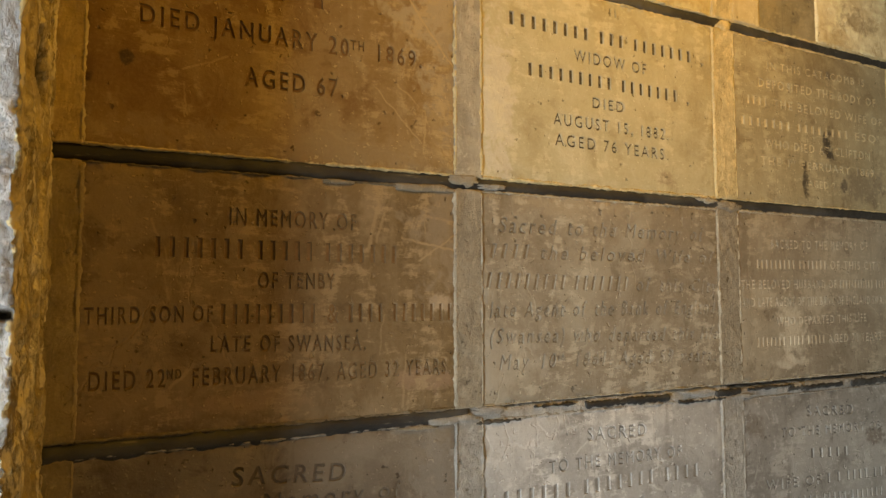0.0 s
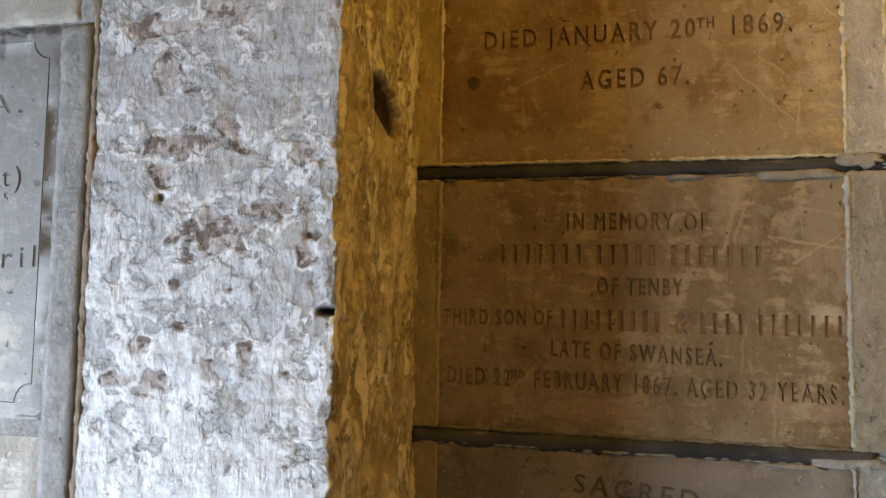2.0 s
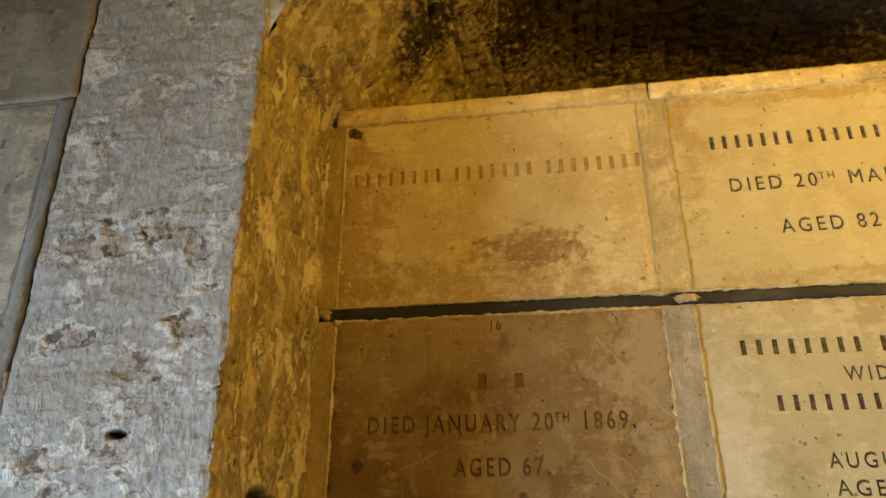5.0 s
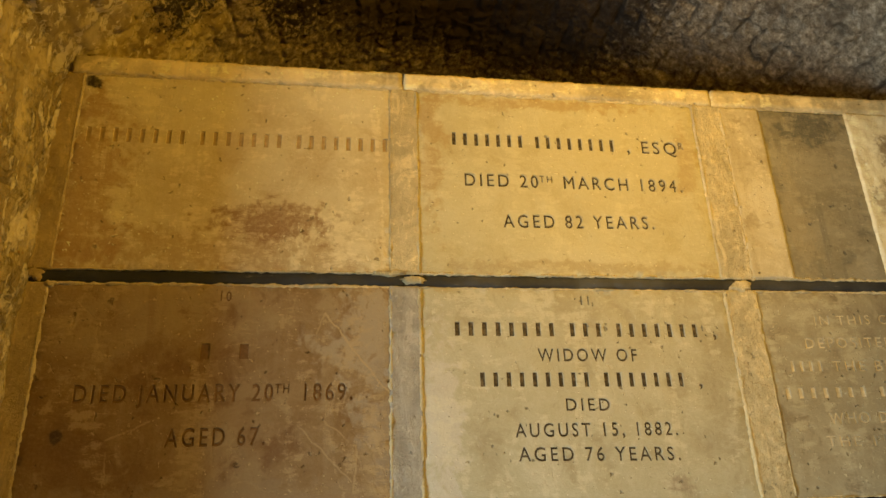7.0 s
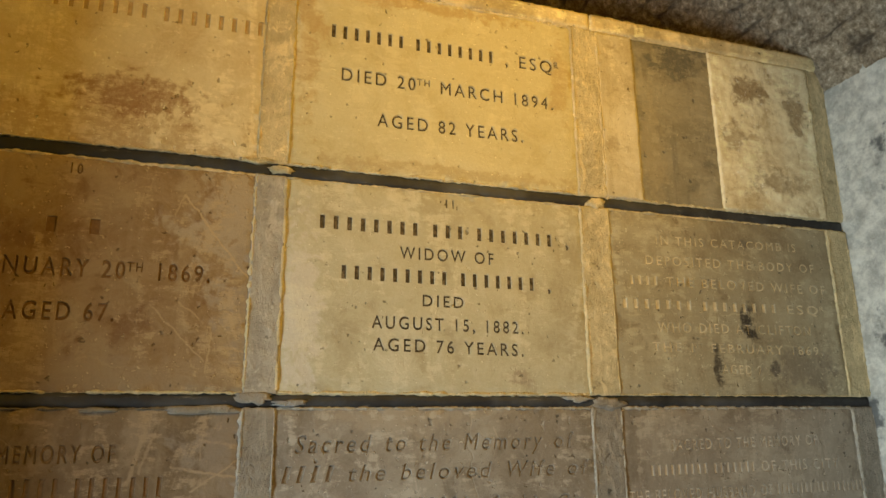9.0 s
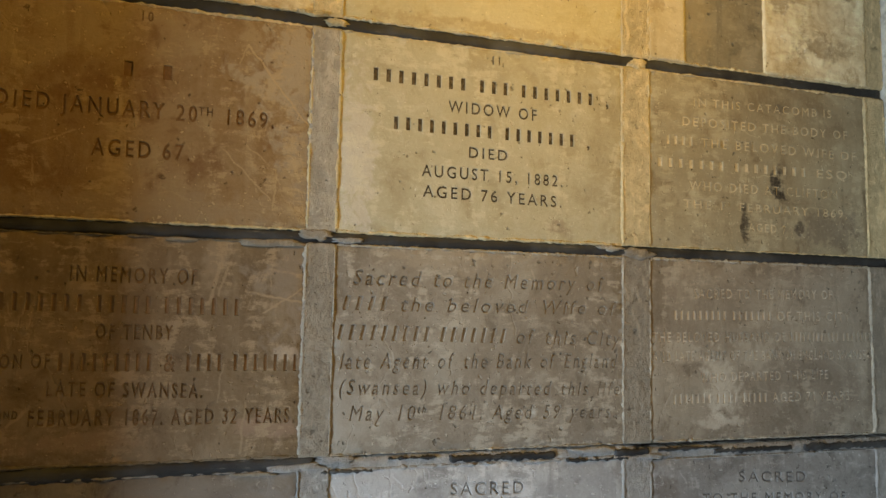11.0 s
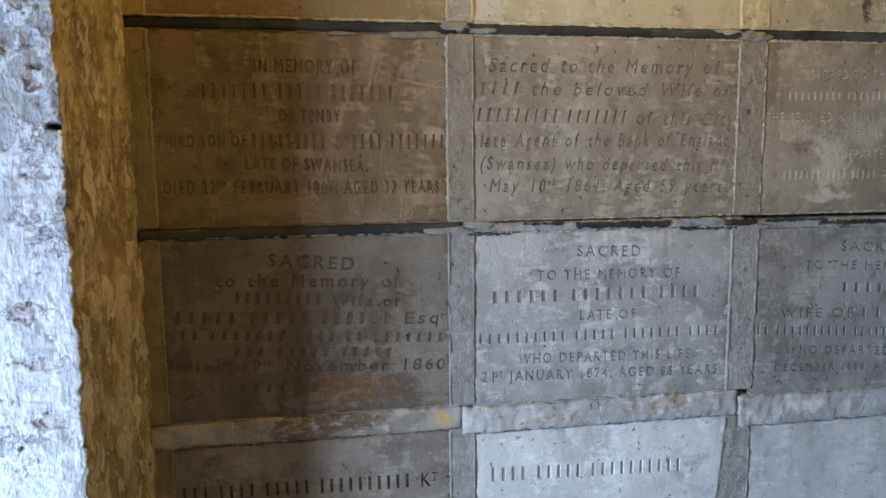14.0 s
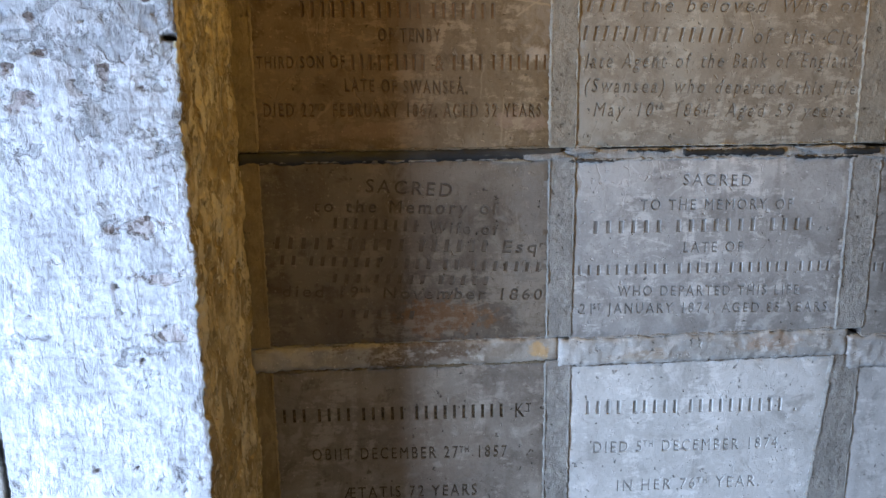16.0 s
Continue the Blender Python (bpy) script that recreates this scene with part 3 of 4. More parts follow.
def side_place(s, t):
    y, z = FRONT_Y - 0.05 + 0.60 * s, 2.78 * t
    return ((RIGHT_X + 0.012 + 0.010 * rough3(1.0, y, z, 6, 5) + 0.004 * rough3(3.0, y, z, 30, 4), y, z),)


structure("side_wall_right", sheet("side_wall_right", 60, 260, side_place, SIDE), "grey limewashed plaster side wall with dark bare patches")
structure("side_wall_core", box_mesh("side_wall_core", (RIGHT_X + 0.05, FRONT_Y - 0.05, 0), (RIGHT_X + 0.6, 2.9, 4.2), PLAIN), "brick core of the side wall")

# vault over the bay: courses of brick running front to back
HALF, RISE, SPRING = (RIGHT_X - LEFT_X) / 2 + 0.012, 0.90, 2.72
RAD = (HALF ** 2 + RISE ** 2) / (2 * RISE)
MID_X, MID_Z = (LEFT_X + RIGHT_X) / 2, SPRING + RISE - RAD
SWING = math.asin(HALF / RAD)


def vault_place(s, t):
    """Hacked brick courses running front to back, each brick set a little in or out."""
    y = FRONT_Y + 0.010 + 1.94 * t
    wave = 0.18 * rough3(s * 3, y, 4.0, 6, 3)
    row = s * 42 + wave
    k, f = math.floor(row), row % 1.0
    along = y / 0.225 + 0.5 * (k % 2) + 0.25 * math.sin(k * 12.9) + 0.12 * rough3(s * 3, y, 9.0, 9, 3)
    j, g = math.floor(along), along % 1.0
    out = 0.009 * math.sin(k * 127.1 + j * 311.7)
    joint = max(max(0.0, 1 - min(f, 1 - f) / 0.15), max(0.0, 1 - min(g, 1 - g) / 0.05))
    worn = max(0.0, 0.6 + rough3(s * 3, y, 1.0, 5, 3))
    h = 1.1 * out - 0.018 * joint * worn + 0.010 * rough3(s * 3.3, y, 2.0, 24, 4) + 0.007 * rough3(s * 3.3, y * 1.4, 6.0, 60, 3) - 0.02 * max(0.0, rough3(s * 3.3, y, 3.0, 30, 3) - 0.4)
    a, r = -SWING + 2 * SWING * s, RAD - h
    return ((MID_X + r * math.sin(a), y, MID_Z + r * math.cos(a)), joint * worn)


structure("ceiling_vault", sheet("ceiling_vault", 420, 230, vault_place, VAULT, ("joint",)), "rough sooty brick barrel vault over the bay, shade painted into its middle")


def spandrel():
    """The wall over the arch, closing the front of the vault up to the corridor ceiling."""
    verts, faces, n = [], [], 40
    for y in (FRONT_Y + 0.006, FRONT_Y + 0.12):
        for i in range(n + 1):
            a = -SWING + 2 * SWING * i / n
            x, z = MID_X + (RAD - 0.004) * math.sin(a), MID_Z + (RAD - 0.004) * math.cos(a)
            verts.extend([(x, y, z), (x, y, 4.2)])
    for s in (0, 2 * (n + 1)):
        for i in range(n):
            a = s + 2 * i
            faces.append((a, a + 2, a + 3, a + 1))
    return mesh_of("spandrel_wall", verts, faces, SIDE)


structure("spandrel_wall", spandrel(), "plain plastered wall over the arch of the bay")

for name, lo, hi, mat, label in (
        ("floor", (-4.2, -2.2, -0.12), (4.2, 3.0, 0.0), FLOOR, "worn grey stone floor"),
        ("ceiling_corridor", (-2.9, -2.2, 4.2), (4.2, 3.0, 4.35), PLAIN, "plain plastered corridor ceiling"),
        ("wall_back", (-2.9, -2.2, 0), (4.2, -2.0, 4.2), PLAIN, "plain plastered wall across the corridor"),
        ("wall_end", (4.0, -2.0, 0), (4.2, 2.9, 4.2), PLAIN, "plain plastered end wall"),
        ("wall_far", (-0.6, 2.87, 0), (3.2, 3.0, 4.2), PLAIN, "plain wall behind the burial shelves"),
        ("wall_front_right", (RIGHT_X + 0.6, FRONT_Y, 0), (4.0, FRONT_Y + 0.3, 4.2), PLAIN, "plain plastered front wall"),
        ("wall_door_north", (-2.9, 0.0, 0), (-2.6, 1.3, 4.2), PLAIN, "plain wall beside the doorway"),
        ("wall_door_south", (-2.9, -2.0, 0), (-2.6, -1.4, 4.2), PLAIN, "plain wall beside the doorway"),
        ("wall_door_head", (-2.9, -1.4, 1.9), (-2.6, 0.0, 4.2), PLAIN, "plain wall over the doorway")):
    structure(name, box_mesh(name, lo, hi, mat, 0.004), label)

# masonry core behind the tablets
structure("core_wall_tablets", box_mesh("core_wall_tablets", (LEFT_X - 0.04, WALL_Y + 0.052, 0), (RIGHT_X + 0.05, WALL_Y + 0.9, 2.815), MORTAR_DARK), "brown masonry body of the burial shelves")

# ---- tablets of the bay ----
XA, XB, XC = (-0.055, 0.691), (0.758, 1.525), (1.606, 2.362)
Z1, Z2, Z3 = (2.283, 2.786), (1.758, 2.249), (1.237, 1.725)
Z4A, Z4B, Z4C, Z5A, Z5B, Z5C = (0.722, 1.208), (0.714, 1.202), (0.690, 1.190), (0.12, 0.650), (0.12, 0.632), (0.12, 0.592)

S_A1 = stone("amber_stained_tablet", (0.59, 0.485, 0.27), (0.70, 0.595, 0.36), (0.45, 0.325, 0.15), 1.1, 0.5, 0.2, 0.25, 0.5, marks=((0.30, 2.33, 0.45, 0.07, (0.34, 0.21, 0.08), 0.6), (0.42, 2.40, 0.16, 0.06, (0.24, 0.12, 0.04), 0.8), (0.0, 2.45, 0.10, 0.35, (0.36, 0.21, 0.08), 0.7), (-0.035, 2.765, 0.022, 0.02, (0.03, 0.02, 0.012), 1.0)), xs=XA, zs=Z1)
S_B1 = stone("clean_cream_tablet", (0.50, 0.43, 0.24), (0.57, 0.50, 0.30), (0.40, 0.32, 0.155), 2.3, 0.2, 0.1, 0.2, 0.42, marks=((0.79, 2.62, 0.05, 0.22, (0.40, 0.28, 0.12), 0.8), (1.05, 2.765, 0.35, 0.025, (0.40, 0.28, 0.12), 0.8), (1.48, 2.62, 0.035, 0.16, (0.40, 0.29, 0.13), 0.7), (1.15, 2.305, 0.40, 0.022, (0.36, 0.26, 0.12), 0.6)), xs=XB, zs=Z1)
S_C1 = stone("buff_rendered_panel", (0.50, 0.42, 0.26), (0.62, 0.54, 0.36), (0.36, 0.28, 0.155), 3.1, 0.3, 0.2, 0.5)
S_C1G = stone("grey_slate_panel", (0.22, 0.19, 0.12), (0.31, 0.27, 0.18), (0.14, 0.125, 0.09), 3.9, 0.2, 0.1, 0.9, marks=((1.86, 2.73, 0.12, 0.07, (0.09, 0.085, 0.065), 0.8), (1.77, 2.45, 0.05, 0.2, (0.33, 0.27, 0.16), 0.6)))
S_C1R = stone("pale_plaster_panel", (0.72, 0.63, 0.40), (0.80, 0.73, 0.50), (0.50, 0.39, 0.21), 4.4, 0.3, 0.0, 0.2, 1.0, marks=((2.12, 2.68, 0.09, 0.05, (0.24, 0.16, 0.075), 0.8), (2.30, 2.62, 0.05, 0.10, (0.26, 0.18, 0.085), 0.8), (2.05, 2.52, 0.05, 0.06, (0.28, 0.20, 0.10), 0.7), (2.2, 2.38, 0.12, 0.05, (0.28, 0.20, 0.10), 0.7)))
# the two pale marks at its right paint in the daylight falling there
S_A2 = stone("red_brown_tablet", (0.225, 0.139, 0.057), (0.325, 0.235, 0.122), (0.165, 0.086, 0.030), 5.2, 0.5, 0.45, 0.4, marks=((0.68, 2.14, 0.17, 0.20, (0.36, 0.29, 0.19), 0.85), (0.72, 1.95, 0.10, 0.25, (0.27, 0.21, 0.14), 0.8), (0.35, 1.79, 0.5, 0.045, (0.27, 0.19, 0.10), 0.7), (0.012, 1.925, 0.014, 0.014, (0.04, 0.02, 0.01), 0.9)), scars=((0.542, 2.182, 0.666, 2.028, 0.0034, 0.9), (0.666, 2.028, 0.69, 2.0, 0.003, 0.8), (0.542, 2.182, 0.525, 2.14, 0.003, 0.5), (0.487, 1.942, 0.607, 1.82, 0.003, 0.5), (0.54, 1.955, 0.60, 1.90, 0.003, 0.5), (0.622, 2.0, 0.612, 1.80, 0.003, 0.5), (0.10, 1.91, 0.19, 1.95, 0.003, 0.5), (0.652, 1.92, 0.668, 1.87, 0.006, 0.6)), xs=XA, zs=Z2)
S_B2 = stone("pale_cream_tablet", (0.42, 0.375, 0.24), (0.50, 0.455, 0.32), (0.31, 0.26, 0.155), 6.6, 0.3, 0.25, 0.3, 0.6, marks=((0.80, 1.95, 0.06, 0.24, (0.58, 0.53, 0.44), 0.6), (1.33, 1.80, 0.04, 0.03, (0.25, 0.19, 0.12), 0.7)), xs=XB, zs=Z2)
S_C2 = stone("olive_buff_tablet", (0.29, 0.245, 0.15), (0.38, 0.335, 0.22), (0.19, 0.145, 0.08), 7.4, 0.4, 0.3, 0.5, marks=((2.03, 1.94, 0.030, 0.075, (0.018, 0.013, 0.010), 0.95), (1.915, 1.84, 0.018, 0.065, (0.03, 0.022, 0.014), 0.9), (2.105, 1.835, 0.022, 0.03, (0.03, 0.022, 0.014), 0.9), (2.2, 1.84, 0.16, 0.06, (0.15, 0.12, 0.085), 0.6), (2.045, 2.18, 0.02, 0.02, (0.09, 0.07, 0.045), 0.7)), xs=XC, zs=Z2)
S_A3 = stone("dark_brown_tablet", (0.168, 0.115, 0.059), (0.245, 0.182, 0.11), (0.115, 0.076, 0.036), 8.3, 0.55, 0.8, 0.45, marks=((0.235, 1.285, 0.16, 0.03, (0.27, 0.19, 0.115), 0.8), (0.60, 1.31, 0.09, 0.03, (0.27, 0.18, 0.12), 0.7), (0.655, 1.47, 0.03, 0.03, (0.42, 0.33, 0.23), 0.8), (0.70, 1.62, 0.12, 0.2, (0.25, 0.20, 0.145), 0.7), (0.49, 1.68, 0.03, 0.08, (0.27, 0.21, 0.14), 0.6)), scars=((0.51, 1.70, 0.48, 1.58, 0.006, 0.7), (0.53, 1.70, 0.50, 1.60, 0.004, 0.6), (0.56, 1.61, 0.69, 1.585, 0.004, 0.9), (0.61, 1.66, 0.69, 1.65, 0.004, 0.8), (0.60, 1.56, 0.69, 1.62, 0.003, 0.8), (0.06, 1.63, 0.09, 1.55, 0.003, 0.6), (0.615, 1.67, 0.612, 1.62, 0.003, 0.7), (0.57, 1.36, 0.56, 1.25, 0.004, 0.6), (0.10, 1.32, 0.14, 1.36, 0.006, 0.8)), xs=XA, zs=Z3)
S_B3 = stone("weathered_grey_brown_tablet", (0.215, 0.18, 0.135), (0.30, 0.27, 0.215), (0.15, 0.122, 0.088), 9.1, 0.8, 0.7, 0.5, marks=((0.80, 1.33, 0.14, 0.10, (0.33, 0.295, 0.24), 0.7), (1.02, 1.70, 0.20, 0.04, (0.31, 0.26, 0.19), 0.6)), xs=XB, zs=Z3)
S_C3 = stone("flaked_brown_tablet", (0.225, 0.185, 0.135), (0.31, 0.27, 0.205), (0.155, 0.123, 0.085), 10.4, 0.8, 0.4, 0.6, marks=((1.84, 1.38, 0.07, 0.12, (0.50, 0.45, 0.36), 0.8), (1.95, 1.46, 0.10, 0.06, (0.45, 0.40, 0.31), 0.6), (1.70, 1.48, 0.07, 0.04, (0.45, 0.40, 0.31), 0.6), (1.83, 1.285, 0.10, 0.02, (0.46, 0.41, 0.33), 0.8)), xs=XC, zs=Z3)
# dark base holds some of the pier's shadow, the pale right mark daylight
S_A4 = stone("shaded_grey_brown_tablet", (0.145, 0.117, 0.088), (0.21, 0.18, 0.142), (0.088, 0.068, 0.049), 11.7, 0.4, 0.3, 0.4, marks=((0.40, 0.79, 0.14, 0.07, (0.17, 0.085, 0.03), 0.8), (0.66, 1.0, 0.10, 0.25, (0.21, 0.19, 0.165), 0.6)), xs=XA, zs=Z4A)
S_B4 = stone("blue_grey_tablet", (0.31, 0.302, 0.29), (0.44, 0.432, 0.418), (0.20, 0.19, 0.178), 12.2, 0.6, 0.6, 0.5, scars=((0.95, 0.99, 1.03, 0.965, 0.004, 0.5), (1.10, 1.07, 1.04, 1.0, 0.003, 0.4), (1.25, 1.0, 1.30, 0.98, 0.004, 0.5)), xs=XB, zs=Z4B)
S_C4 = stone("mottled_grey_tablet", (0.22, 0.208, 0.192), (0.31, 0.30, 0.28), (0.14, 0.128, 0.115), 13.9, 0.6, 0.4, 0.5, marks=((2.22, 1.03, 0.05, 0.03, (0.10, 0.07, 0.05), 0.7), (1.66, 1.11, 0.04, 0.04, (0.14, 0.11, 0.085), 0.6)), xs=XC, zs=Z4C)
S_A5 = stone("streaked_grey_tablet", (0.21, 0.184, 0.155), (0.32, 0.29, 0.25), (0.135, 0.113, 0.093), 14.6, 0.4, 0.3, 0.5, marks=((0.40, 0.42, 0.15, 0.16, (0.24, 0.20, 0.16), 0.6),), xs=XA, zs=Z5A)
S_B5 = stone("smooth_pale_grey_tablet", (0.51, 0.512, 0.50), (0.63, 0.63, 0.62), (0.36, 0.355, 0.34), 15.8, 0.3, 0.3, 0.3, xs=XB, zs=Z5B)
S_C5 = stone("plain_grey_tablet", (0.43, 0.428, 0.422), (0.54, 0.538, 0.53), (0.30, 0.298, 0.29), 16.3, 0.4, 0.2, 0.4)
PLAIN_GROUND = ground("plain_letter_ground", (0.30, 0.30, 0.295), 0.6)
tablet("memorial_tablet", "amber stained stone tablet with one incised line", *XA, *Z1, S_A1, ground("amber_letter_ground", (0.44, 0.31, 0.14), 0.8), (
    ("#8 #7 #8", -0.030, 0.683, 2.621, 2.621, 0.038),), seed=1)
tablet("memorial_tablet", "clean cream stone tablet with black incised capitals", *XB, *Z1, S_B1, INK, (
    ("#7 #8 , ESQ^R", 0.849, 1.482, 2.650, 2.648, 0.036),
    ("DIED 20^TH MARCH 1894.", 0.877, 1.460, 2.535, 2.536, 0.034),
    ("AGED 82 YEARS.", 0.969, 1.366, 2.424, 2.429, 0.034),), seed=2)
tablet("memorial_tablet", "red-brown stone tablet, worn and scratched, faint incised lines", *XA, *Z2, S_A2, ground("red_brown_letter_ground", (0.19, 0.105, 0.042), 0.8), (
    ("10", 0.310, 0.334, 2.223, 2.223, 0.022),
    ("#1 #1", 0.278, 0.379, 2.098, 2.098, 0.034),
    ("DIED JANUARY 20^TH 1869.", 0.032, 0.607, 2.008, 2.009, 0.036),
    ("AGED 67.", 0.222, 0.426, 1.917, 1.918, 0.036),), seed=3)
tablet("memorial_tablet", "pale cream stone tablet with black incised capitals", *XB, *Z2, S_B2, INK, (
    ("11", 1.147, 1.168, 2.221, 2.221, 0.022),
    ("#8 #3 #7 ,", 0.838, 1.484, 2.150, 2.147, 0.033),
    ("WIDOW OF", 1.030, 1.273, 2.089, 2.088, 0.029),
    ("#9 #7 ,", 0.892, 1.427, 2.033, 2.029, 0.033),
    ("DIED", 1.087, 1.192, 1.975, 1.974, 0.027),
    ("AUGUST 15, 1882.", 0.965, 1.348, 1.920, 1.918, 0.029),
    ("AGED 76 YEARS.", 0.969, 1.346, 1.869, 1.863, 0.029),), seed=4)
# letter floor paler than the face, painting in the cut edges' highlights
tablet("memorial_tablet", "olive-buff stone tablet with black drip stains", *XC, *Z2, S_C2, ground("highlit_olive_letter_ground", (0.34, 0.29, 0.19), 1.45), (
    ("IN THIS CATACOMB IS", 1.752, 2.236, 2.174, 2.185, 0.024),
    ("DEPOSITED THE BODY OF", 1.714, 2.294, 2.116, 2.125, 0.025),
    ("#4 THE BELOVED WIFE OF", 1.663, 2.324, 2.059, 2.062, 0.026),
    ("#7 #8 ESQ^R", 1.635, 2.311, 1.994, 2.001, 0.026),
    ("WHO DIED AT CLIFTON", 1.734, 2.249, 1.934, 1.940, 0.026),
    ("THE 1^ST FEBRUARY 1869,", 1.715, 2.285, 1.882, 1.883, 0.024),
    ("AGED 7 .", 1.929, 2.086, 1.827, 1.825, 0.024),), depth=0.0013, seed=5)
tablet("memorial_tablet", "dark brown stone tablet, scratched, with sunken lettering", *XA, *Z3, S_A3, ground("brown_letter_ground", (0.19, 0.12, 0.062), 0.9), (
    ("IN MEMORY OF", 0.198, 0.455, 1.640, 1.639, 0.032),
    ("#7 #5 #7", 0.068, 0.546, 1.578, 1.574, 0.038),
    ("OF TENBY", 0.254, 0.410, 1.517, 1.516, 0.031),
    ("THIRD SON OF", -0.044, 0.171, 1.453, 1.454, 0.029),
    ("#9 & #4 #7", 0.186, 0.679, 1.452, 1.450, 0.038),
    ("LATE OF SWANSEA.", 0.168, 0.477, 1.397, 1.389, 0.030),
    ("DIED 22^ND FEBRUARY 1867. AGED 32 YEARS.", -0.034, 0.678, 1.339, 1.331, 0.032),), seed=6)
tablet("memorial_tablet", "weathered grey-brown tablet with worn italic lettering", *XB, *Z3, S_B3, ground("worn_letter_ground", (0.22, 0.185, 0.14), 0.82), (
    ("Sacred to the Memory of", 0.803, 1.469, 1.650, 1.651, 0.036),
    ("#4 the beloved Wife of", 0.779, 1.507, 1.589, 1.588, 0.034),
    ("#9 #7 of this City", 0.769, 1.517, 1.521, 1.508, 0.036),
    ("late Agent of the Bank of England", 0.778, 1.508, 1.453, 1.451, 0.036),
    ("(Swansea) who departed this life", 0.778, 1.515, 1.393, 1.379, 0.034),
    ("May 10^th 1861. Aged 59 years.", 0.803, 1.500, 1.332, 1.321, 0.034),), shear=0.25, depth=0.0020, bold=0.03, seed=7)
# pale letter floor: flaked stone together with painted-in highlights
tablet("memorial_tablet", "brown tablet with flaked pale patches over small capitals", *XC, *Z3, S_C3, ground("highlit_flaked_letter_ground", (0.46, 0.40, 0.31), 1.0), (
    ("SACRED TO THE MEMORY OF", 1.745, 2.219, 1.633, 1.640, 0.026),
    ("#9 #7 OF THIS CITY", 1.682, 2.283, 1.573, 1.577, 0.026),
    ("THE BELOVED HUSBAND OF #8 #3 #7", 1.614, 2.354, 1.513, 1.518, 0.026),
    ("AND LATE AGENT OF THE BANK OF ENGLAND SWANSEA", 1.614, 2.354, 1.462, 1.466, 0.026),
    ("WHO DEPARTED THIS LIFE", 1.762, 2.196, 1.404, 1.409, 0.025),
    ("#7 #4 #5 AGED 71 YEARS.", 1.677, 2.283, 1.347, 1.347, 0.026),), depth=0.0013, seed=8)
tablet("memorial_tablet", "grey-brown tablet darkened for the pier's shadow, with a rust stain at its foot", *XA, *Z4A, S_A4, ground("shaded_letter_ground", (0.13, 0.108, 0.083), 0.8), (
    ("SACRED", 0.210, 0.436, 1.147, 1.131, 0.034),
    ("to the Memory of", 0.077, 0.559, 1.098, 1.081, 0.032),
    ("#9 Wife of", 0.124, 0.558, 1.052, 1.025, 0.030),
    ("#5 #5 #6 Esq^r", -0.028, 0.680, 1.003, 0.974, 0.032),
    ("#2 #7 #4 #2 #7", -0.017, 0.672, 0.958, 0.919, 0.026),
    ("#3 #5 #5", 0.116, 0.532, 0.906, 0.886, 0.024),
    ("died 19^th November 1860", -0.015, 0.679, 0.875, 0.843, 0.030),
    ("#4 #2", 0.125, 0.332, 0.809, 0.797, 0.024),), shear=0.12, depth=0.0017, seed=9)
tablet("memorial_tablet", "blue-grey stone tablet with clear sunken capitals", *XB, *Z4B, S_B4, ground("blue_grey_letter_ground", (0.25, 0.243, 0.23), 0.8), (
    ("SACRED", 1.054, 1.245, 1.146, 1.140, 0.030),
    ("TO THE MEMORY OF", 0.939, 1.367, 1.081, 1.074, 0.028),
    ("#6 #7 #4 .", 0.813, 1.477, 1.023, 1.017, 0.034),
    ("LATE OF", 1.065, 1.235, 0.962, 0.959, 0.028),
    ("#10 #5 #7 #4", 0.774, 1.490, 0.906, 0.898, 0.028),
    ("WHO DEPARTED THIS LIFE", 0.886, 1.407, 0.845, 0.832, 0.028),
    ("21^ST JANUARY 1874. AGED 85 YEARS.", 0.782, 1.509, 0.799, 0.780, 0.028),), seed=10)
tablet("memorial_tablet", "mottled grey stone tablet with worn sunken capitals", *XC, *Z4C, S_C4, ground("mottled_letter_ground", (0.21, 0.20, 0.185), 0.65), (
    ("SACRED", 1.881, 2.108, 1.135, 1.124, 0.028),
    ("TO THE MEMORY OF", 1.765, 2.247, 1.083, 1.062, 0.026),
    ("#5", 1.895, 2.070, 1.010, 0.999, 0.028),
    ("WIFE OF #1 #1 #4 #3", 1.693, 2.273, 0.940, 0.915, 0.028),
    ("#2 #10 #5 #7 #4", 1.619, 2.354, 0.890, 0.848, 0.026),
    ("WHO DEPARTED THIS LIFE", 1.714, 2.298, 0.827, 0.788, 0.026),
    ("DECEMBER 1868. AGED", 1.683, 2.129, 0.772, 0.753, 0.022),), seed=11)
tablet("memorial_tablet", "streaked brown-grey tablet with black incised capitals", *XA, *Z5A, S_A5, INK, (
    ("#3 #4 #5 #10 K^T", -0.033, 0.651, 0.524, 0.511, 0.040),
    ("OBIIT DECEMBER 27^TH 1857", 0.040, 0.585, 0.407, 0.390, 0.034),
    ("ÆTATIS 72 YEARS", 0.122, 0.499, 0.286, 0.276, 0.034),), seed=12)
tablet("memorial_tablet", "smooth pale grey tablet with crisp sunken capitals", *XB, *Z5B, S_B5, ground("pale_grey_letter_ground", (0.33, 0.333, 0.325), 0.8), (
    ("#4 #5 #10 .", 0.808, 1.432, 0.508, 0.489, 0.040),
    ("DIED 5^TH DECEMBER 1874.", 0.833, 1.399, 0.386, 0.371, 0.034),
    ("IN HER 76^TH YEAR.", 0.907, 1.340, 0.262, 0.253, 0.034),), seed=13)
tablet("memorial_tablet", "plain grey stone tablet without lettering", *XC, *Z5C, S_C5, PLAIN_GROUND, (), seed=14)

# the panel without lettering in the top row
panel = tagged(new("blank_panel"), "rendered panel with a grey slate strip and pale plaster", "wall panel", "memorial tablets")
panel.location = (2.0, WALL_Y, Z1[0])
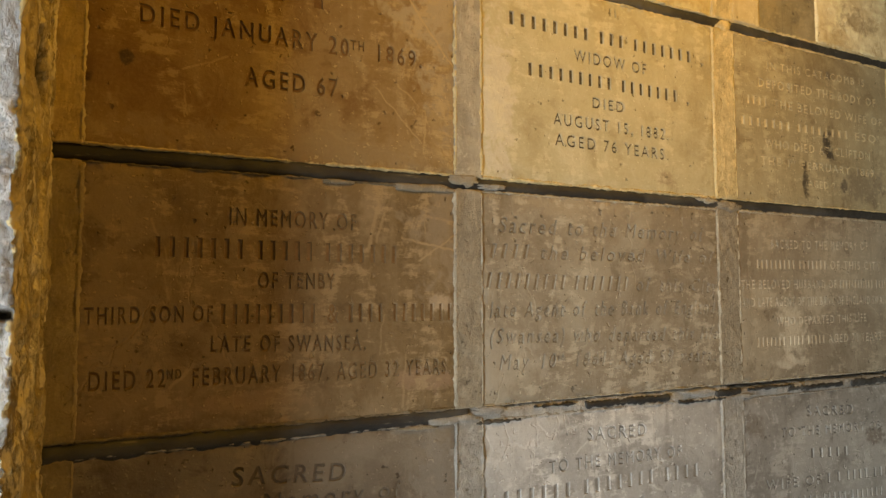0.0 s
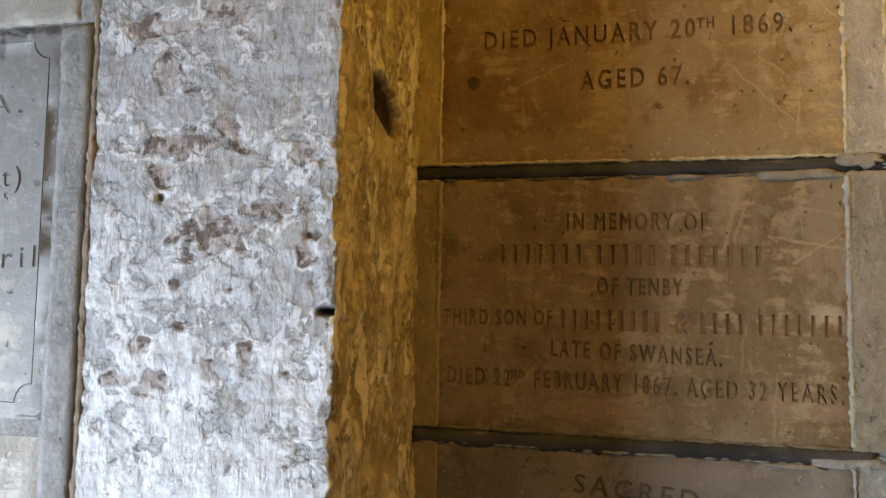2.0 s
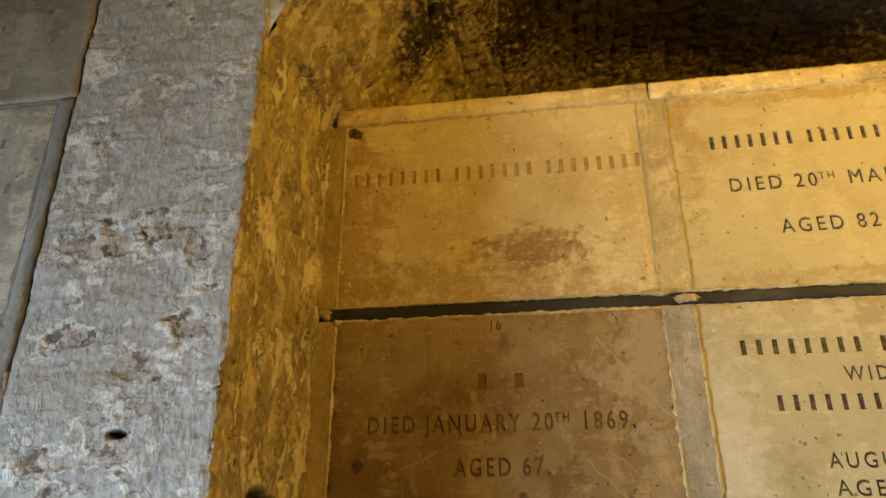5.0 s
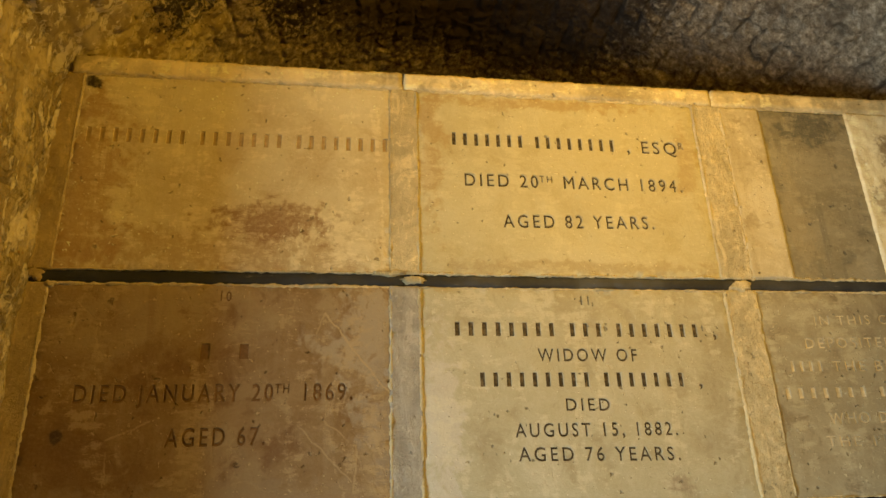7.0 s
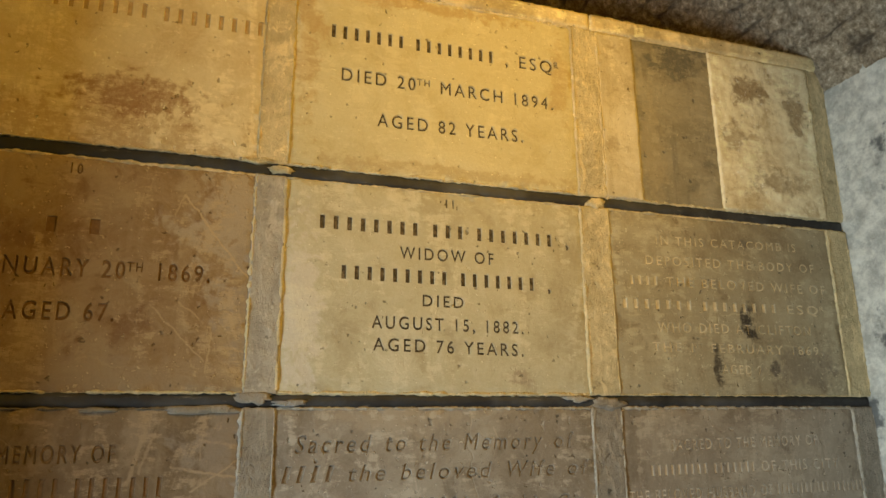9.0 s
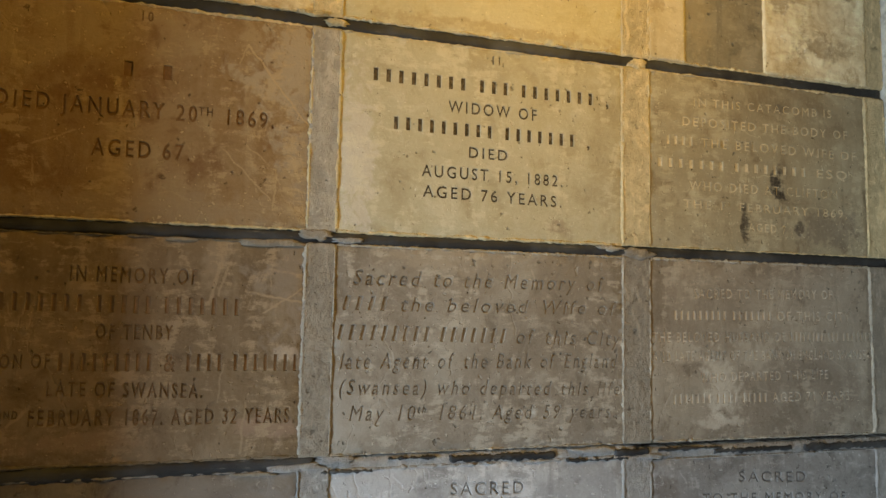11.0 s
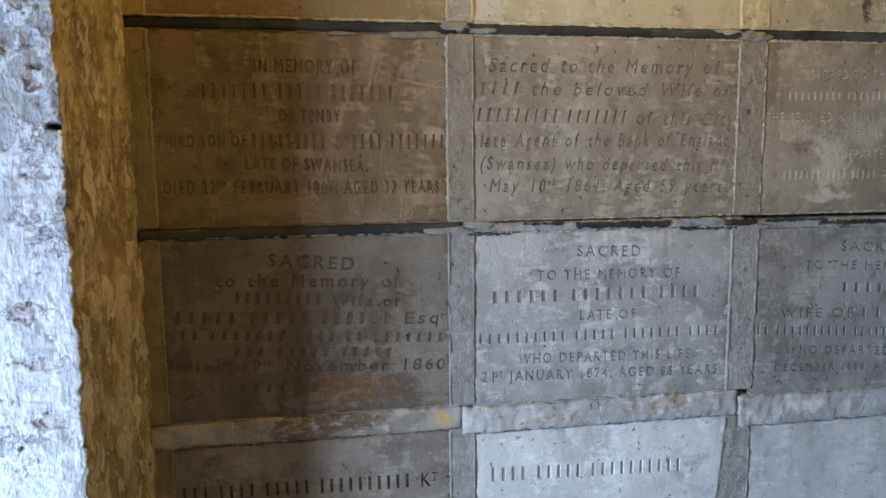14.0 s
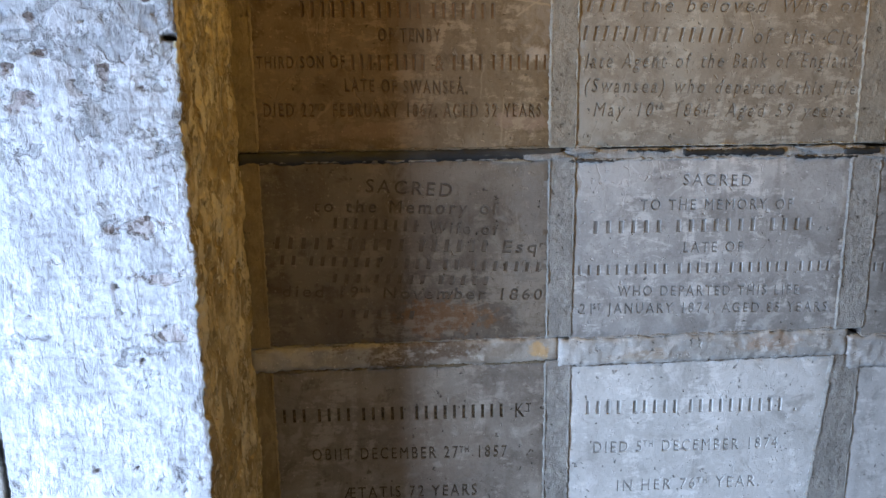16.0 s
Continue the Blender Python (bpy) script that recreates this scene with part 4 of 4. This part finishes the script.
for name, x0, x1, front, mat, label in (("render_patch", 1.606, 1.725, 1.338, S_C1, "buff render"), ("slate_strip", 1.722, 1.996, 1.342, S_C1G, "grey slate"), ("plaster_patch", 1.992, 2.372, 1.336, S_C1R, "pale uneven plaster")):
    me = slab(name, x0, x1, *Z1, front, 0.05, mat, 0.004 if "plaster" in name else 0.0012, 0.0025, 0.007, seed=x0, round_off=0.001)
    me.transform(Matrix.Translation(-Vector(panel.location)))
    part(name, me, panel, label)

# slate shelves between the rows
COLS = ((-0.105, 0.724), (0.726, 1.564), (1.566, 2.432))
for k, (z0, z1, fall) in enumerate(((2.249, 2.283, 0.0), (1.725, 1.758, 0.0), (1.206, 1.239, 0.008))):
    for c, (x0, x1) in enumerate(COLS):
        drop = fall * c
        me = slab("slate_shelf", x0, x1, z0 + 0.001 - drop, z1 - 0.001 - drop, WALL_Y + 0.0015, 0.06, SLATE if k < 2 or c == 0 else MORTAR_GREY, 0.0035, 0.004, 0.008, seed=k + x0)
        if k == 2 and c == 0:                # this slab has sagged towards the pier
            for v in me.vertices:
                v.co.z -= 0.006 * (x1 - v.co.x) / (x1 - x0)
                v.co.y -= 0.004
        tagged(new("slate_shelf", me), "dark slate shelf edge between two rows of tablets", "slate shelf", "slate shelves", "structure")

# what still shows of the third shelf between smears of mortar
for x0, x1, z0, z1 in ((0.74, 0.86, 1.196, 1.202), (0.90, 1.02, 1.221, 1.227), (1.05, 1.33, 1.208, 1.224), (1.36, 1.54, 1.196, 1.203), (1.50, 1.60, 1.205, 1.222), (1.63, 1.83, 1.213, 1.220), (1.80, 2.06, 1.200, 1.212), (2.10, 2.41, 1.196, 1.214)):
    me = slab("slate_shelf", x0, x1, z0, z1, WALL_Y - 0.004, 0.03, SLATE, 0.004, 0.005, 0.004, seed=x0 * 3, round_off=0.003)
    tagged(new("slate_shelf", me), "broken dark slate edge showing between smears of mortar", "slate shelf", "slate shelves", "structure")


def smear(x, z, wide, high, mat, seed, out=0.0022):
    """A dab of mortar with an uneven outline, thickest in its middle."""
    verts, faces, around, rings = [(x, WALL_Y - 0.004 - out, z)], [], 26, 4
    for k in range(1, rings + 1):
        for i in range(around):
            a, f = 2 * math.pi * i / around, k / rings
            r = f * (1 + 0.55 * rough3(math.cos(a) + seed, math.sin(a), seed, 1.6, 4))
            px, pz = x + wide * r * math.cos(a), z + high * r * math.sin(a)
            verts.append((px, WALL_Y - 0.004 - out * (1 - f ** 2) * (1 + rough3(px, seed, pz, 60, 3)) + (0.012 if k == rings else 0.0), pz))
    for i in range(around):
        m = (i + 1) % around
        faces.append((0, 1 + m, 1 + i))
        for k in range(rings - 1):
            a, b = 1 + k * around, 1 + (k + 1) * around
            faces.append((a + i, a + m, b + m, b + i))
    tagged(new("mortar_smear", mesh_of("mortar_smear", verts, faces, mat, True)), "dab of mortar smeared over a shelf edge", "pointing", "mortar smears", "structure")


for x, z, wide, high, mat in (
        (0.742, 2.266, 0.034, 0.011, MORTAR), (0.690, 2.282, 0.045, 0.010, MORTAR), (1.572, 2.262, 0.030, 0.016, MORTAR),
        (0.715, 1.748, 0.050, 0.016, MORTAR_BROWN), (0.79, 1.736, 0.045, 0.009, MORTAR_GREY), (1.485, 1.748, 0.040, 0.010, MORTAR_PALE), (1.575, 1.736, 0.045, 0.016, MORTAR_BROWN), (0.62, 1.722, 0.080, 0.010, MORTAR_BROWN), (0.42, 1.722, 0.05, 0.005, MORTAR_BROWN),
        (0.69, 1.212, 0.075, 0.010, MORTAR_GREY), (0.78, 1.226, 0.060, 0.012, MORTAR_GREY), (0.60, 1.203, 0.05, 0.006, MORTAR_BROWN), (1.44, 1.222, 0.07, 0.010, MORTAR_GREY), (1.60, 1.200, 0.06, 0.008, MORTAR_GREY), (-0.083, 2.270, 0.020, 0.014, MORTAR_OCHRE), (-0.050, 2.248, 0.014, 0.008, MORTAR)):
    smear(x, z, wide, high, mat, x * 7 + z)

# coping over the top row
for x0, x1 in ((-0.085, 0.722), (0.726, 1.584), (1.587, 2.437)):
    me = slab("coping", x0, x1, 2.787, 2.838, WALL_Y - 0.006, 0.4, stone("cream_coping", (0.56, 0.45, 0.25), seed=x0 + 20, chips=0.4, scratch=0.2), 0.002, 0.004, 0.007, seed=x0 + 3, round_off=0.004)
    tagged(new("coping", me), "cream stone coping with a chipped upper edge", "coping", "coping stones", "structure")

# pointing: uprights between the tablets, row by row, with ragged smeared edges
rows = ((Z1,) * 4, (Z2,) * 4, (Z3,) * 4, (Z4A, Z4B, Z4A, Z4C), (Z5A, Z5B, Z5A, Z5C))
for r, spans in enumerate(rows):
    for c, (x0, x1) in enumerate(((0.691, 0.758), (1.525, 1.606), (-0.108, -0.055), (2.362, 2.434))):
        z0, z1 = spans[c]
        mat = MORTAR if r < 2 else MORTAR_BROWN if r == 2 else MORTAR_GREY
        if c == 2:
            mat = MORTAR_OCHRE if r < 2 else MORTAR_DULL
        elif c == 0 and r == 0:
            mat = MORTAR_AMBER
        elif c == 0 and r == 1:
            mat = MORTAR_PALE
        low = slab("pointing", x0 - 0.002, x1 + 0.002, z0 - 0.002, z1 + 0.002, WALL_Y - 0.0015, 0.05, mat, 0.0016, 0.002, 0.005, seed=r * 2.3 + c * 1.7, round_off=0.0005)
        if r == 4 and c == 1:
            for v in low.vertices:
                if v.co.x < 1.56:
                    v.co.x -= 0.085 * (z1 - v.co.z)
                    v.co.y -= 0.004
        tagged(new("pointing", low), "lumpy lime mortar strip between two tablets", "pointing", "mortar strips", "structure")
        for side, x in enumerate((x0, x1)):
            wide = 0.0028 + 0.0016 * ((r + c + side) % 3)
            edge = slab("mortar_ridge", x - wide, x + wide, z0 + 0.002, z1 - 0.002, WALL_Y - 0.0028, 0.02, (MORTAR_DULL if c == 2 and r > 1 else MORTAR_AMBER if r < 2 else MORTAR_PALE if r == 2 else MORTAR_GREY), 0.0045, 0.004, 0.004, seed=r * 3.1 + c + side * 5, round_off=0.005)
            if r == 4 and c == 1 and side == 0:
                for v in edge.vertices:
                    v.co.x -= 0.085 * (z1 - v.co.z)
                    v.co.y -= 0.004
            tagged(new("mortar_ridge", edge), "thin ragged ridge of smeared mortar", "pointing", "mortar strips", "structure")
for r, spans in enumerate(rows):
    for c, (x0, x1) in enumerate((XA, XB, XC)):
        z0, z1 = spans[(0, 1, 3)[c]]
        for side, z in enumerate((z0, z1)):
            if r == 4 and side == 0:
                continue
            wide = 0.0025 + 0.0012 * ((r + c + side) % 3)
            edge = slab("mortar_line", x0, x1, z - wide, z + wide, WALL_Y - 0.0005, 0.02, (MORTAR_DARK if c == 0 and r > 1 and r != 3 else MORTAR_AMBER if r < 2 else MORTAR_PALE if r == 2 else MORTAR_GREY), 0.0065, 0.003, 0.004, seed=r * 1.3 + c * 7 + side * 5, round_off=0.005)
            tagged(new("mortar_line", edge), "broken line of pale mortar along a tablet edge", "pointing", "mortar strips", "structure")
BAND_A = stone("soiled_mortar_band", (0.34, 0.315, 0.275), (0.45, 0.425, 0.38), (0.24, 0.20, 0.155), 31.0, 0.6, 0.5, 0.2, marks=((0.27, 0.69, 0.14, 0.06, (0.15, 0.105, 0.06), 0.9), (0.42, 0.70, 0.10, 0.035, (0.13, 0.085, 0.05), 0.85), (0.672, 0.685, 0.034, 0.026, (0.50, 0.33, 0.15), 0.9), (0.0, 0.69, 0.07, 0.03, (0.55, 0.52, 0.46), 0.7)))
BAND_B = stone("grey_mortar_band", (0.33, 0.325, 0.31), (0.46, 0.455, 0.44), (0.28, 0.265, 0.24), 32.0, 0.7, 0.6, 0.2, marks=((1.33, 0.68, 0.10, 0.03, (0.36, 0.27, 0.20), 0.7), (0.95, 0.655, 0.12, 0.02, (0.34, 0.28, 0.21), 0.6)))
BAND_C = stone("pale_mortar_band", (0.34, 0.335, 0.325), (0.47, 0.465, 0.455), (0.29, 0.275, 0.255), 33.0, 0.7, 0.6, 0.2, marks=((1.78, 0.65, 0.09, 0.03, (0.62, 0.61, 0.60), 0.8),))
for x0, x1, z0, z1, mat in ((-0.108, 0.724, 0.651, 0.721, BAND_A), (0.724, 1.565, 0.633, 0.713, BAND_B), (1.565, 2.434, 0.593, 0.689, BAND_C)):
    me = slab("mortar_band", x0, x1, z0, z1, WALL_Y - 0.004, 0.05, mat, 0.006, 0.007, 0.008, seed=x0 + 8, round_off=0.006)
    tagged(new("mortar_band", me), "lumpy mortar band under the fourth row of tablets", "pointing", "mortar strips", "structure")
tagged(new("plinth_wall", slab("plinth_wall", -0.1, 2.44, 0.0, 0.12, WALL_Y - 0.003, 0.05, MORTAR_GREY, 0.005, 0.004, 0.02)), "rough mortar foot of the tablet wall", "wall", kind="structure")

# ---- neighbouring bay, flush with the pier ----
S_L1 = stone("blue_grey_smooth_tablet", (0.178, 0.18, 0.183), (0.245, 0.247, 0.25), (0.14, 0.139, 0.138), 21.0, 0.3, 0.2, 0.4, relief=0.003, marks=((-0.68, 1.914, 0.12, 0.014, (0.035, 0.033, 0.03), 0.9), (-0.70, 1.89, 0.010, 0.035, (0.05, 0.047, 0.042), 0.8), (-0.82, 1.91, 0.10, 0.012, (0.05, 0.047, 0.042), 0.7), (-0.617, 1.662, 0.010, 0.010, (0.06, 0.05, 0.04), 0.9), (-0.72, 1.40, 0.10, 0.10, (0.43, 0.38, 0.33), 0.6),))
S_L0 = stone("dirty_buff_grey_tablet", (0.28, 0.265, 0.24), (0.39, 0.375, 0.345), (0.20, 0.185, 0.165), 22.0, 0.5, 0.5, 0.5)
S_LB = stone("grey_brown_block", (0.235, 0.22, 0.195), (0.32, 0.305, 0.28), (0.16, 0.14, 0.115), 23.0, 0.5, 0.3, 0.4, marks=((-0.66, 2.11, 0.07, 0.016, (0.04, 0.035, 0.03), 0.9), (-0.80, 2.10, 0.10, 0.03, (0.20, 0.15, 0.09), 0.7), (-0.80, 1.99, 0.06, 0.012, (0.07, 0.06, 0.05), 0.8)))
LY = FRONT_Y + 0.003


def notched(x0, x1, z0, z1, r):
    """A rectangle with hollow quarter-round corners."""
    ring = []
    for cx, cz, a in ((x0, z0, 90), (x1, z0, 180), (x1, z1, 270), (x0, z1, 360)):
        ring += [(cx + r * math.cos(radians(a - 15 * k)), cz + r * math.sin(radians(a - 15 * k))) for k in range(7)]
    return ring


RUST = mortar_material("crumbling_rust_joint", (0.25, 0.19, 0.14), 14.0)
MORTAR_CEMENT = mortar_material("smeared_blue_grey_cement", (0.25, 0.25, 0.25), 17.0)
GREY_INK = ground("faint_letter_ground", (0.25, 0.24, 0.215), 0.6)
LEFT_INK = ground("dark_letter_ground", (0.13, 0.128, 0.125), 0.8)
tablet("memorial_tablet", "smooth blue-grey tablet with worn dark serif lettering", -1.33, -0.586, 1.292, 1.918, S_L1, LEFT_INK, (
    ("#6 gend", -1.10, -0.789, 1.862, 1.864, 0.030), ("#9 M.A.", -1.20, -0.652, 1.800, 1.794, 0.032), ("curate", -0.93, -0.729, 1.736, 1.736, 0.030), ("(Golant)", -0.863, -0.647, 1.672, 1.674, 0.032),
    ("11,", -0.880, -0.808, 1.602, 1.603, 0.030), ("23^rd April", -0.91, -0.612, 1.535, 1.546, 0.034), ("1869.", -0.86, -0.714, 1.482, 1.485, 0.036)), LY, "tablets of the next bay", (notched(-1.31, -0.606, 1.316, 1.896, 0.030), notched(-1.308, -0.608, 1.318, 1.894, 0.030)), depth=0.0012, bold=0.012, seed=15)
tablet("memorial_tablet", "dirty buff-grey tablet with illegible worn lines", -1.33, -0.553, 2.160, 2.640, S_L0, GREY_INK, tuple(
    ("#5 #7 #3 #6", a, b, z, z, 0.024) for a, b, z in ((-1.25, -0.66, 2.545), (-1.25, -0.68, 2.492), (-1.25, -0.62, 2.437), (-1.25, -0.64, 2.385), (-1.2, -0.63, 2.33), (-1.2, -0.61, 2.275))), LY, "tablets of the next bay", depth=0.0008, seed=16)
tablet("memorial_tablet", "plain grey tablet of the next bay", -1.33, -0.586, 0.70, 1.265, S_LB, GREY_INK, (), LY, "tablets of the next bay", seed=17)
for name, x0, x1, z0, z1, mat, label in (
        ("stone_band", -1.33, -0.536, 2.042, 2.150, S_LB, "grey-brown stone band with black smears"),
        ("stone_band", -1.33, -0.553, 1.922, 2.036, S_LB, "grey stone band under a cracked joint"),
        ("stone_band", -1.33, -0.522, 2.648, 3.05, S_LB, "grey stone band above the tablets"),
        ("stone_band", -1.33, -0.522, 0.0, 0.692, S_LB, "grey stone base course"),
        ("joint_filling", -0.5275, -0.5135, 0.86, 2.06, RUST, "rust-brown crumbling joint filling"),
        ("cement_strip", -0.587, -0.530, 0.70, 1.918, MORTAR_CEMENT, "smeared grey cement strip beside a tablet"),
        ("cement_strip", -0.556, -0.520, 1.92, 2.648, MORTAR_CEMENT, "smeared grey cement strip beside a tablet")):
    rusty = name == "joint_filling"
    me = slab(name, x0, x1, z0, z1, LY - (0.0015 if rusty else 0.002), 0.05, mat, 0.005 if rusty else 0.002, 0.005 if rusty else 0.003, 0.006 if rusty else 0.01, seed=z0 + x0, round_off=0.003)
    tagged(new(name, me), label, "stone band", kind="structure")
structure("wall_next_bay_bed", box_mesh("wall_next_bay_bed", (-1.334, LY + 0.0035, 0.0), (-0.520, LY + 0.03, 3.05), MORTAR_CEMENT), "grey cement bed showing in the joints of the next bay")
structure("wall_next_bay", box_mesh("wall_next_bay", (-2.6, FRONT_Y + 0.036, 0), (LEFT_X - 0.405, FRONT_Y + 0.4, 4.2), MORTAR_DARK), "dark joint masonry behind the next bay's tablets")
structure("wall_next_bay_far", box_mesh("wall_next_bay_far", (-2.6, FRONT_Y, 0), (-1.335, FRONT_Y + 0.028, 4.2), PLAIN), "plain plaster beyond the next bay's tablets")
structure("wall_next_bay_top", box_mesh("wall_next_bay_top", (-1.33, FRONT_Y + 0.002, 3.05), (LEFT_X, FRONT_Y + 0.028, 4.2), PLAIN), "plain plaster over the next bay's tablets")
